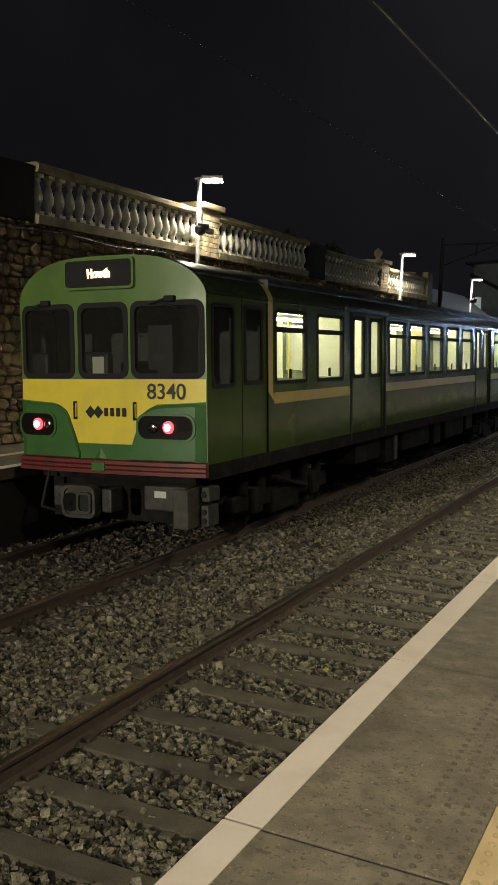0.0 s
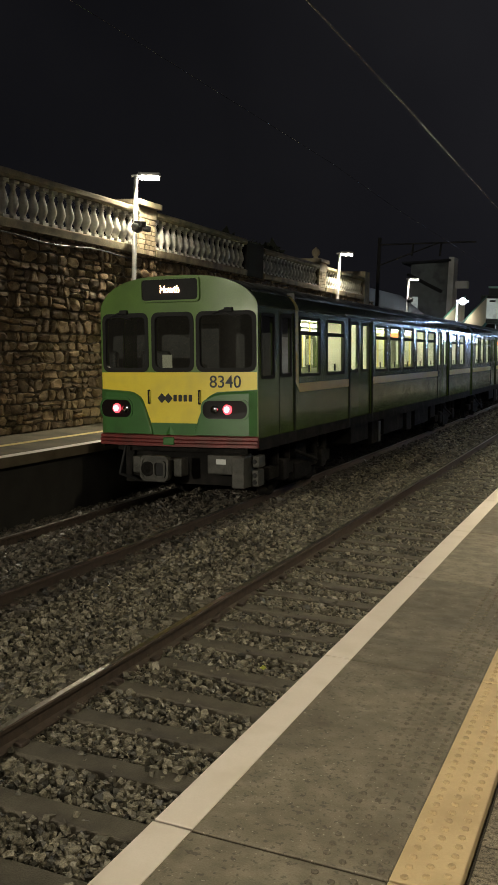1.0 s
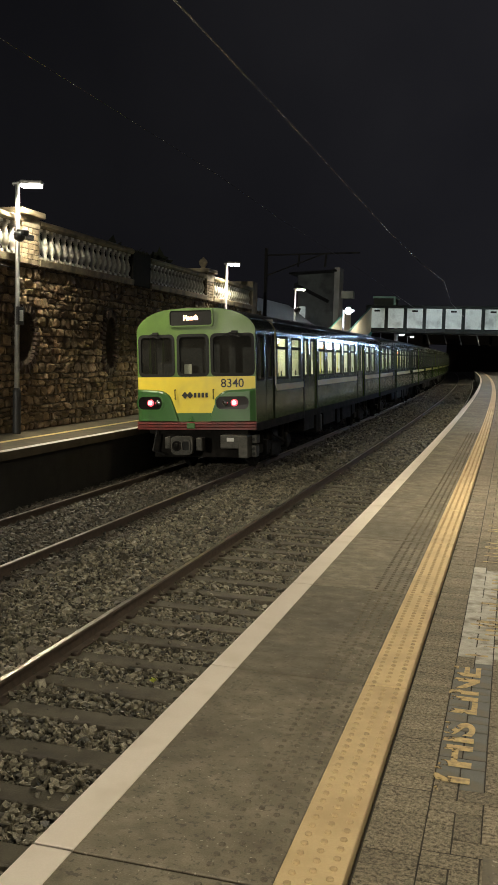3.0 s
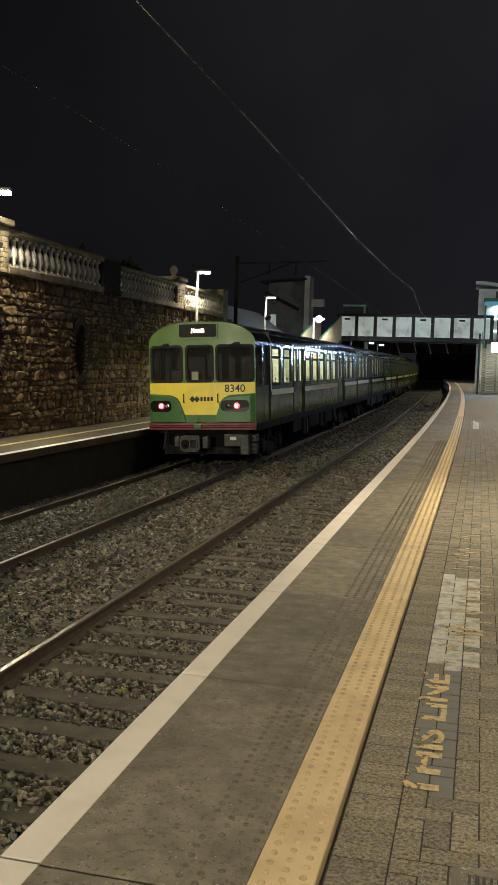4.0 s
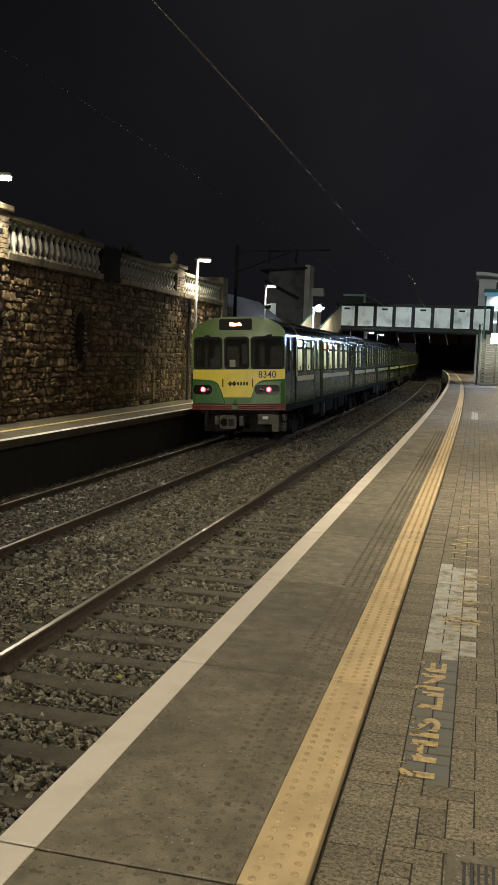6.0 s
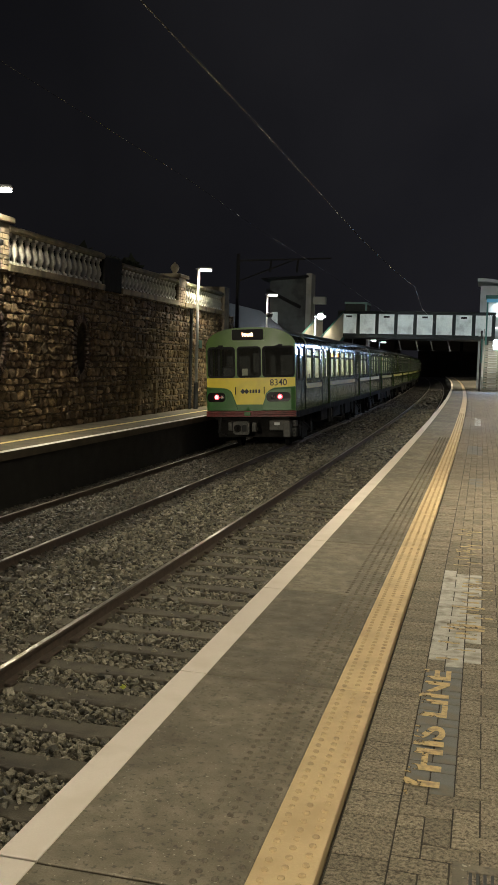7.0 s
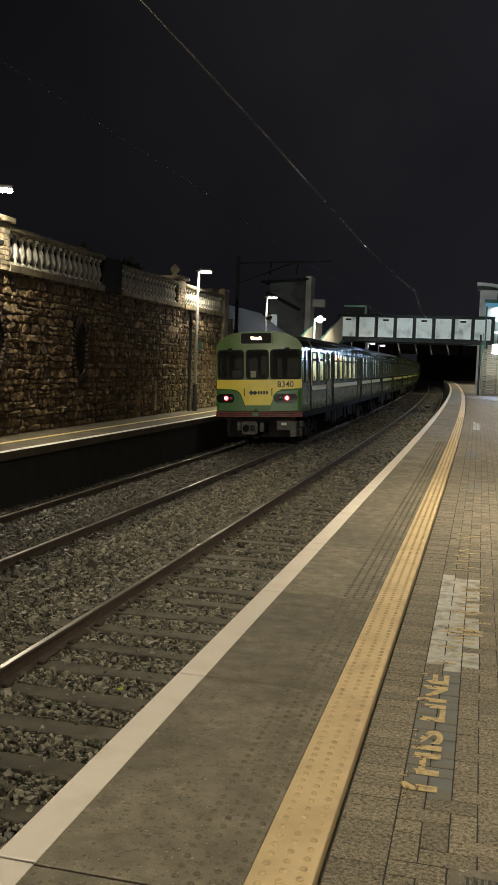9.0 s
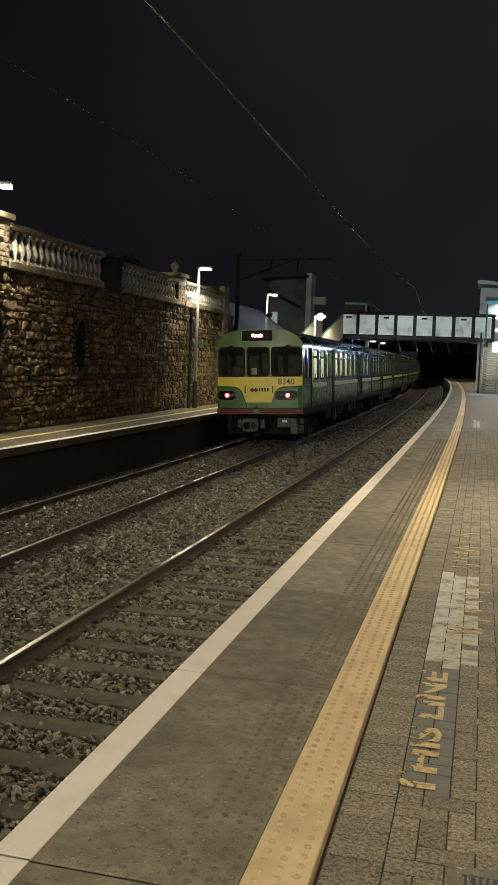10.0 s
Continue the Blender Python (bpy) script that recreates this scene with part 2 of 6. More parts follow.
M_UNDER = mat("underframe_grime", (0.014, 0.013, 0.012), (0.007, 0.0066, 0.006), 0.9, scale=7, fine=60, bump=0.5, stain=(0.024, 0.021, 0.019), stain_scale=4)
M_UNDER.node_tree.nodes["Principled BSDF"].inputs["Specular IOR Level"].default_value = 0.12
M_GREYBOX = mat("grey_coupler_steel", (0.068, 0.066, 0.058), (0.028, 0.027, 0.023), 0.55, 0.3, scale=10, fine=70, bump=0.3, stain=(0.08, 0.075, 0.065), stain_scale=6)
M_INWALL = mat("cream_interior_panel", (0.72, 0.72, 0.59), (0.64, 0.64, 0.52), 0.5, scale=3, fine=40, bump=0.05)
M_INFLOOR = mat("interior_floor", (0.14, 0.14, 0.13), (0.10, 0.10, 0.09), 0.7, bump=0.1)
M_SEAT = mat("green_seat_moquette", (0.17, 0.19, 0.12), (0.13, 0.15, 0.10), 0.9, scale=30, fine=150, bump=0.2)
M_POLE = mat("yellow_grab_pole", (0.72, 0.62, 0.12), (0.65, 0.55, 0.1), 0.35, bump=0)
M_TUBE = mat("carriage_tube_light", (0.9, 0.9, 0.8), rough=0.5, bump=0, emit=(1.0, 0.97, 0.74), power=28)
M_REDGLOW = mat("tail_lamp_glow", (0.8, 0.1, 0.1), rough=0.3, bump=0, emit=(1.0, 0.06, 0.08), power=3.5)
M_REDCORE = mat("tail_lamp_core", (0.9, 0.6, 0.6), rough=0.3, bump=0, emit=(1.0, 0.55, 0.55), power=6)
M_LED = mat("led_text_glow", (0.9, 0.7, 0.5), rough=0.4, bump=0, emit=(1.0, 0.56, 0.34), power=8)
M_LAMPGLASS = mat("dark_lamp_glass", (0.012, 0.010, 0.010), rough=0.3, bump=0)
M_LAMPGLASS.node_tree.nodes["Principled BSDF"].inputs["Specular IOR Level"].default_value = 0.15
M_CABWALL = mat("dark_cab_panel", (0.09, 0.09, 0.088), (0.05, 0.05, 0.05), 0.7, scale=3, fine=30, bump=0.1)
M_ORANGE = mat("orange_display_glow", (0.7, 0.25, 0.1), bump=0, emit=(1.0, 0.25, 0.08), power=3)
M_CHROME = mat("lamp_reflector", (0.6, 0.6, 0.62), rough=0.15, metal=1.0, bump=0)
M_PANE = glass("train_pane", (0.78, 0.80, 0.72))
M_CABPANE = glass("cab_pane", (0.42, 0.44, 0.42), dirt=0.03)
M_LETTER = mat("black_lettering", (0.015, 0.015, 0.014), rough=0.5, bump=0)
M_LEAF = mat("dark_foliage", (0.016, 0.02, 0.010), (0.010, 0.013, 0.007), 0.8, scale=5, fine=40, bump=0.3, vary=-0.4)
M_BARK = mat("bark", (0.07, 0.055, 0.04), rough=0.9)
M_RENDER = mat("white_render", (0.62, 0.63, 0.62), (0.52, 0.53, 0.52), 0.85, scale=2, fine=40, bump=0.2, stain=(0.42, 0.42, 0.41), stain_scale=0.8)
M_GREYRENDER = mat("grey_render", (0.15, 0.16, 0.16), (0.11, 0.118, 0.118), 0.9, scale=2, fine=40, bump=0.2, stain=(0.045, 0.048, 0.048), stain_scale=0.6)
M_SLATE = mat("slate_roof", (0.014, 0.014, 0.015), (0.009, 0.009, 0.010), 0.9, scale=6, fine=50, bump=0.4)
M_TEAL = mat("teal_steel_paint", (0.035, 0.16, 0.14), (0.03, 0.12, 0.105), 0.45, 0.1, scale=5, fine=50, bump=0.1)
M_TEALP = mat("pale_teal_trim", (0.25, 0.46, 0.44), (0.2, 0.38, 0.36), 0.5, scale=5, fine=50, bump=0.1)
M_BRIDGE = mat("dark_bridge_steel", (0.012, 0.022, 0.022), (0.008, 0.014, 0.014), 0.6, 0.1, scale=5, fine=50, bump=0.1)
M_STEEL = mat("stair_steel", (0.30, 0.29, 0.24), (0.22, 0.21, 0.18), 0.45, 0.5, scale=6, fine=70, bump=0.15)
M_WIRE = mat("copper_wire", (0.45, 0.43, 0.41), (0.36, 0.34, 0.32), 0.32, 1.0, bump=0)


def translucent(name, tint):
    """Pale plastic sheet that lets half of the light through."""
    m = mat(name, tint, tuple(c * 0.85 for c in tint), 0.5, scale=2, fine=30, bump=0.05)
    nd, ln = m.node_tree.nodes, m.node_tree.links
    tl, mx = nd.new("ShaderNodeBsdfTranslucent"), nd.new("ShaderNodeMixShader")
    tl.inputs["Color"].default_value, mx.inputs[0].default_value = (*tint, 1), 0.6
    ln.new(nd["Principled BSDF"].outputs[0], mx.inputs[1])
    ln.new(tl.outputs[0], mx.inputs[2])
    ln.new(mx.outputs[0], nd["Material Output"].inputs["Surface"])
    return m


def frosted(name, power):
    """Frosted bridge pane: its own blotchy glow stands in for lamps inside."""
    m = mat(name, (0.55, 0.60, 0.58), (0.40, 0.44, 0.43), 0.5, scale=1.6, fine=9, bump=0.05)
    nd, ln = m.node_tree.nodes, m.node_tree.links
    b = nd["Principled BSDF"]
    no = nd.new("ShaderNodeTexNoise")
    no.inputs["Scale"].default_value, no.inputs["Detail"].default_value = 1.7, 1
    tc = nd.new("ShaderNodeTexCoord")
    ln.new(tc.outputs["Object"], no.inputs["Vector"])
    ra = nd.new("ShaderNodeValToRGB")
    ra.color_ramp.elements[0].position, ra.color_ramp.elements[0].color = 0.28, (0.10, 0.125, 0.12, 1)
    ra.color_ramp.elements[1].position, ra.color_ramp.elements[1].color = 0.50, (0.80, 0.92, 0.88, 1)
    ln.new(no.outputs["Fac"], ra.inputs["Fac"])
    ln.new(ra.outputs["Color"], b.inputs["Emission Color"])
    b.inputs["Emission Strength"].default_value = power
    return m


M_FROST = frosted("frosted_bridge_pane", 0.25)


def wear(m, lo, hi, slope, scale=20.0):
    """Paint scuffed through to the paving, more towards the letters' heads."""
    nd, ln = m.node_tree.nodes, m.node_tree.links
    tc, se = nd.new("ShaderNodeTexCoord"), nd.new("ShaderNodeSeparateXYZ")
    no, ma, mr = nd.new("ShaderNodeTexNoise"), nd.new("ShaderNodeMath"), nd.new("ShaderNodeMapRange")
    tr, mx = nd.new("ShaderNodeBsdfTransparent"), nd.new("ShaderNodeMixShader")
    no.inputs["Scale"].default_value, no.inputs["Detail"].default_value = scale, 5
    ln.new(tc.outputs["Object"], no.inputs["Vector"])
    ln.new(tc.outputs["Object"], se.inputs[0])
    ma.operation = "MULTIPLY_ADD"
    ma.inputs[1].default_value = slope
    ln.new(se.outputs["Y"], ma.inputs[0])
    ln.new(no.outputs["Fac"], ma.inputs[2])
    mr.inputs["From Min"].default_value, mr.inputs["From Max"].default_value = lo, hi
    ln.new(ma.outputs[0], mr.inputs["Value"])
    ln.new(mr.outputs["Result"], mx.inputs[0])
    ln.new(nd["Principled BSDF"].outputs[0], mx.inputs[1])
    ln.new(tr.outputs[0], mx.inputs[2])
    ln.new(mx.outputs[0], nd["Material Output"].inputs["Surface"])


wear(M_YLETTER, 0.58, 0.66, 2.6)
wear(M_YTEXT, 0.55, 0.64, 0.0)


# ---- mesh helpers ----
def box(bm, x0, x1, y0, y1, z0, z1, bevel=0.0):
    r = bmesh.ops.create_cube(bm, size=1.0)
    vs = r["verts"]
    bmesh.ops.scale(bm, vec=(abs(x1 - x0), abs(y1 - y0), abs(z1 - z0)), verts=vs)
    bmesh.ops.translate(bm, vec=((x0 + x1) / 2, (y0 + y1) / 2, (z0 + z1) / 2), verts=vs)
    if bevel:
        es = list({e for v in vs for e in v.link_edges})
        bmesh.ops.bevel(bm, geom=es, offset=bevel, segments=2, affect="EDGES", profile=0.5)
    return vs


def rod(bm, p, q, r1, r2=None, seg=10):
    p, q = Vector(p), Vector(q)
    d = q - p
    m = Matrix.Translation((p + q) / 2) @ d.to_track_quat("Z", "Y").to_matrix().to_4x4()
    bmesh.ops.create_cone(bm, cap_ends=True, segments=seg, radius1=r1, radius2=r1 if r2 is None else r2, depth=d.length, matrix=m)


def lathe(bm, prof, seg=14, m=None):
    m = m or Matrix()
    rings = []
    for r, z in prof:
        rings.append([bm.verts.new(m @ Vector((r * math.cos(2 * math.pi * k / seg), r * math.sin(2 * math.pi * k / seg), z))) for k in range(seg)])
    for a, b in zip(rings, rings[1:]):
        for k in range(seg):
            f = bm.faces.new((a[k], a[(k + 1) % seg], b[(k + 1) % seg], b[k]))
            f.smooth = True
    bm.faces.new(rings[0][::-1])
    bm.faces.new(rings[-1])


def outline(bm, pts, y0, y1):
    """Extrude a closed outline of (x, z) from y0 to y1."""
    a = [bm.verts.new((x, y0, z)) for x, z in pts]
    b = [bm.verts.new((x, y1, z)) for x, z in pts]
    n = len(pts)
    bm.faces.new(a)
    bm.faces.new(b[::-1])
    for k in range(n):
        bm.faces.new((a[k], b[k], b[(k + 1) % n], a[(k + 1) % n]))
    bmesh.ops.recalc_face_normals(bm, faces=bm.faces)


def round_rect(x0, x1, z0, z1, r, n=5):
    pts = []
    for cx_, cz, a0 in ((x1 - r, z1 - r, 0), (x0 + r, z1 - r, 90), (x0 + r, z0 + r, 180), (x1 - r, z0 + r, 270)):
        for k in range(n + 1):
            a = radians(a0 + 90 * k / n)
            pts.append((cx_ + r * math.cos(a), cz + r * math.sin(a)))
    return pts


def ring(bm, outer, inner, y0, y1):
    """A frame between two closed outlines of equally many (x, z) points."""
    n = len(outer)
    vs = [[bm.verts.new((x, y, z)) for x, z in o] for o in (outer, inner) for y in (y0, y1)]
    o0, o1, i0, i1 = vs
    for k in range(n):
        j = (k + 1) % n
        for q in ((o0[k], o0[j], i0[j], i0[k]), (o1[k], i1[k], i1[j], o1[j]), (o0[k], o1[k], o1[j], o0[j]), (i0[k], i0[j], i1[j], i1[k])):
            bm.faces.new(q)
    bmesh.ops.recalc_face_normals(bm, faces=bm.faces)


def mesh_of(name, bm, material, smooth=False):
    me = bpy.data.meshes.new(name)
    if smooth:
        for f in bm.faces:
            f.smooth = True
    bm.to_mesh(me)
    bm.free()
    me.materials.append(material)
    return me


def part(name, bm, material, parent, label="", smooth=False):
    ob = new(name, mesh_of(name, bm, material, smooth))
    ob.parent = parent
    if label:
        ob["label"] = label
    return ob


def piece(name, me, parent, m):
    ob = new(name, me)
    ob.parent = parent
    ob.matrix_basis = m
    return ob


def thing(name, x, y, z, label, category, group="", kind="", rz=0):
    ob = new(name)
    ob.matrix_basis = pose(x, y, z, 0, 0, rz)
    return tagged(ob, label, category, group, kind)


def single(name, bm, material, label, category, kind="", m=None, smooth=False):
    ob = new(name, mesh_of(name, bm, material, smooth))
    if m:
        ob.matrix_basis = m
    return tagged(ob, label, category, "", kind)


def text_mesh(name, words, size, m, material, parent, depth=0.004, label="", stretch=1.0, bold=0.0):
    """Lettering turned into a mesh part."""
    cu = bpy.data.curves.new(name, "FONT")
    cu.body, cu.size, cu.extrude, cu.align_x, cu.align_y = words, size, depth, "CENTER", "CENTER"
    cu.offset = bold
    tmp = bpy.data.objects.new(name, cu)
    scene.collection.objects.link(tmp)
    me = bpy.data.meshes.new_from_object(tmp.evaluated_get(bpy.context.evaluated_depsgraph_get()))
    bpy.data.objects.remove(tmp)
    me.transform(Matrix.Diagonal((stretch, 1, 1, 1)))
    me.materials.clear()
    me.materials.append(material)
    ob = new(name, me)
    ob.matrix_basis = m
    if parent:
        ob.parent = parent
    if label:
        ob["label"] = label
    return ob


# ---- plan ----
RAIL_Z = -0.957
# the far track is canted on the curve
RAILS = {"near": (-3.88, -2.21), "far": (-7.66, -5.87)}
RAIL_LIFT = {"near": (0.0, 0.0), "far": (-0.028, 0.037)}
CANT = -2.63
BED = -1.135


def bend(y):
    """How far the line has swung to the west at y."""
    return -2.3e-4 * max(0.0, y - 12.0) ** 2


def sweep(bm, profile, y0, y1, step, x0=0.0, z0=0.0):
    """Sweep a closed (x, z) profile along the line of the track."""
    n = max(1, int((y1 - y0) / step))
    rings = []
    for k in range(n + 1):
        y = y0 + (y1 - y0) * k / n
        rings.append([bm.verts.new((x0 + x + bend(y), y, z0 + z)) for x, z in profile])
    m_ = len(profile)
    for a, b in zip(rings, rings[1:]):
        for k in range(m_):
            bm.faces.new((a[k], a[(k + 1) % m_], b[(k + 1) % m_], b[k]))
    bm.faces.new(rings[0])
    bm.faces.new(rings[-1][::-1])
    bmesh.ops.recalc_face_normals(bm, faces=bm.faces)


# ---- ground and tracks ----
def ground():
    bm = bmesh.new()
    s = 700
    bmesh.ops.create_grid(bm, x_segments=4, y_segments=4, size=s)
    bmesh.ops.translate(bm, vec=(0, 0, BED - 0.03), verts=bm.verts)
    single("ground", bm, M_BALLAST, "dark ballast and earth ground reaching to the distance", "ground", "structure")


def stones(name, x0, x1, y0, y1, gap, size, seed, skip_sleepers=(), material=M_STONE):
    """Loose ballast stones as one mesh."""
    rng = np.random.default_rng(seed)
    base = np.array([(x, y, z) for x in (-1, 1) for y in (-1, 1) for z in (-1, 1)], float) * 0.72
    tri = np.array([(0, 1, 3), (0, 3, 2), (4, 6, 7), (4, 7, 5), (0, 4, 5), (0, 5, 1), (2, 3, 7), (2, 7, 6), (0, 2, 6), (0, 6, 4), (1, 5, 7), (1, 7, 3)])
    xs, ys = np.meshgrid(np.arange(x0, x1, gap), np.arange(y0, y1, gap))
    p = np.stack([xs.ravel(), ys.ravel()], 1)
    p += rng.uniform(-0.5, 0.5, p.shape) * gap
    z = rng.uniform(-0.022, 0.02, len(p)) + 0.012 * np.sin(p[:, 0] * 2.3 + 1) * np.sin(p[:, 1] * 1.7)
    z += np.interp(p[:, 0], (-8.3, -7.66, -5.87, -5.3, -4.8), (0.005, 0.012, 0.065, 0.045, 0.0))
    keep = np.ones(len(p), bool)
    for sx0, sx1, sy, dy in skip_sleepers:
        ph = (p[:, 1] - sy + dy / 2) % dy - dy / 2
        on = (p[:, 0] > sx0) & (p[:, 0] < sx1) & (np.abs(ph) < 0.13)
        keep &= ~(on & (rng.random(len(p)) > 0.03))
        z[on] += 0.03
    p, z = p[keep], z[keep]
    n = len(p)
    sc = size * rng.lognormal(0, 0.3, (n, 1)) * rng.uniform(0.6, 1.25, (n, 3))
    v = base[None] * rng.uniform(0.5, 1.25, (n, 8, 3)) * sc[:, None, :]
    a, b = rng.uniform(0, 6.28, n), rng.uniform(-0.9, 0.9, n)
    ca, sa, cb, sb = np.cos(a)[:, None], np.sin(a)[:, None], np.cos(b)[:, None], np.sin(b)[:, None]
    x, y, zz = v[..., 0], v[..., 1] * cb - v[..., 2] * sb, v[..., 1] * sb + v[..., 2] * cb
    q = np.stack([x * ca - y * sa + p[:, :1], x * sa + y * ca + p[:, 1:], zz + (z + BED)[:, None]], -1)
    k = np.array([bend(yy) for yy in p[:, 1]])
    q[..., 0] += k[:, None]
    me = bpy.data.meshes.new(name)
    me.from_pydata(q.reshape(-1, 3).tolist(), [], (tri[None] + (np.arange(n) * 8)[:, None, None]).reshape(-1, 3).tolist())
    me.materials.append(material)
    tagged(new(name, me), "grey-brown angular ballast stones lying between the rails", "ballast", "", "stuff")


RAIL_PROFILE = [(-0.07, -0.16), (0.07, -0.16), (0.07, -0.148), (0.012, -0.13), (0.009, -0.045), (0.034, -0.034), (0.036, -0.006), (0.028, 0.0), (-0.028, 0.0), (-0.036, -0.006), (-0.034, -0.034), (-0.009, -0.045), (-0.012, -0.13), (-0.07, -0.148)]
SLEEPER_STEP = 0.645


def sleeper_mesh():
    bm = bmesh.new()
    vs = box(bm, -1.28, 1.28, -0.125, 0.125, -0.14, 0.0, 0.015)
    for v in bm.verts:
        if v.co.z > -0.05:
            v.co.y *= 0.86
            v.co.z += -0.025 * max(0, 1 - abs(abs(v.co.x)) / 0.8)
    return mesh_of("sleeper", bm, M_SLEEPER)


def track(which, y0, y1):
    xa, xb = RAILS[which]
    top = thing("railway_track", 0, 0, 0, "rusty steel rails on concrete sleepers in ballast", "railway track", "railway tracks", "structure")
    for x, lift in zip((xa, xb), RAIL_LIFT[which]):
        bm = bmesh.new()
        sweep(bm, RAIL_PROFILE, -12, 200, 2.0, x, RAIL_Z + lift)
        r = part("rail", bm, M_RAIL, top, "rusty rail with a polished head")
        bm = bmesh.new()
        sweep(bm, [(-0.025, -0.004), (0.025, -0.004), (0.023, 0.003), (-0.023, 0.003)], -12, 200, 2.0, x, RAIL_Z + lift)
        part("running_surface", bm, M_RAILTOP, r, "shiny worn rail head")
    me = sleeper_mesh()
    clip = bmesh.new()
    box(clip, -0.13, -0.06, -0.05, 0.05, 0.0, 0.035, 0.01)
    box(clip, 0.06, 0.13, -0.05, 0.05, 0.0, 0.035, 0.01)
    clip_me = mesh_of("rail_clip", clip, M_RAIL)
    k = 0
    while True:
        y = 3.72 - 18 * SLEEPER_STEP + k * SLEEPER_STEP
        if y > y1:
            break
        if y > y0:
            s = piece("sleeper", me, top, pose((xa + xb) / 2 + bend(y), y, BED + 0.034 + sum(RAIL_LIFT[which]) / 2, 0, -math.degrees(math.atan2(RAIL_LIFT[which][1] - RAIL_LIFT[which][0], xb - xa)), 0))
            if 1 < y < 16:
                for x in (xa, xb):
                    piece("rail_clip", clip_me, s, pose(x - (xa + xb) / 2, 0, -0.005))
        k += 1


# ---- near platform ----
EDGE, TACT0, TACT1 = -1.54, -0.679, -0.461
SLAB, SLAB_Y = 1.99, 2.73


def near_platform():
    base = thing("platform", 0, 0, 0, "concrete railway platform with white edge and buff tactile strip", "platform", "", "structure")
    bm = bmesh.new()
    sweep(bm, [(EDGE + 0.03, -1.3), (7.0, -1.3), (7.0, -0.07), (EDGE + 0.03, -0.07)], -14, 150, 4)
    part("platform_core", bm, M_JOINT, base, "dark joint bed")
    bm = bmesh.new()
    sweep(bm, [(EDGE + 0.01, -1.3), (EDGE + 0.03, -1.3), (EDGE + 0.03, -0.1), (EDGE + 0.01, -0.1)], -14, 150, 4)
    part("platform_face", bm, M_CONCF, base, "very dark concrete platform face")
    for k in range(-4, 74):
        y0 = SLAB_Y + k * SLAB
        ya, yb = y0 + 0.006, y0 + SLAB - 0.006
        d0, d1 = bend(ya), bend(yb)
        m = pose(d0, ya, 0, 0, 0, -math.degrees(math.atan2(d1 - d0, SLAB)))
        if k == -4:
            bm = bmesh.new()
            box(bm, EDGE, TACT0 - 0.004, 0, SLAB - 0.012, -0.09, 0, 0.006)
            slab_me = mesh_of("coping_slab", bm, M_CONC)
            bm = bmesh.new()
            box(bm, EDGE - 0.002, EDGE + 0.15, 0.0, SLAB - 0.013, -0.03, 0.004, 0.003)
            line_me = mesh_of("edge_line", bm, M_WHITE)
            bm = bmesh.new()
            for i in range(4):
                for j in range(30):
                    x = TACT0 - 0.035 - i * 0.066
                    y = 0.035 + j * 0.0665 + (0.033 if i % 2 else 0)
                    if y < SLAB - 0.04:
                        lathe(bm, [(0.0145, -0.001), (0.013, 0.004), (0.009, 0.0065)], 8, pose(x, y, 0))
            worn_me = mesh_of("worn_studs", bm, M_WORN)
            bm = bmesh.new()
            box(bm, TACT0, TACT1, 0, SLAB - 0.012, -0.09, 0.004, 0.004)
            tact_me = mesh_of("tactile_slab", bm, M_TACT)
            bm = bmesh.new()
            for i in range(3):
                for j in range(30):
                    x = TACT0 + 0.044 + i * 0.065
                    y = 0.033 + j * 0.0662 + (0.033 if i == 1 else 0)
                    if y < SLAB - 0.03:
                        lathe(bm, [(0.0145, 0.003), (0.0132, 0.0085), (0.0085, 0.0115)], 10, pose(x, y, 0))
            stud_me = mesh_of("tactile_studs", bm, M_TACTSTUD)
        s = piece("coping_slab", slab_me, base, m)
        piece("edge_line", line_me, s, Matrix())
        if k < 10:
            piece("worn_studs", worn_me, s, Matrix())
        s = piece("tactile_slab", tact_me, base, m)
        if k < 16:
            piece("tactile_studs", stud_me, s, Matrix())
    return base


UNIT = 0.102
HALVES = ((0.0484, 0.0994), (0.0994, 0.0484), (0.0484, 0.0484))


def painted(x, y):
    """Which paint lies on the block at x, y: 1 grey, 2 white (far off a reflection), 0 none."""
    if -0.23 < x < 0.0 and 3.70 < y < 5.28:
        return 1
    if -0.23 < x < 0.035 and 5.33 < y < 7.8:
        return 2
    if -0.1 < x < 0.05 and 13.6 < y < 14.6 or -0.2 < x < 0.02 and 18.5 < y < 20.5:
        return 1
    # whitened blocks: the far light's reflection on the paving, put into their colour
    if -0.12 < x < 0.04 and 27.6 < y < 31.5:
        return 2
    return 0


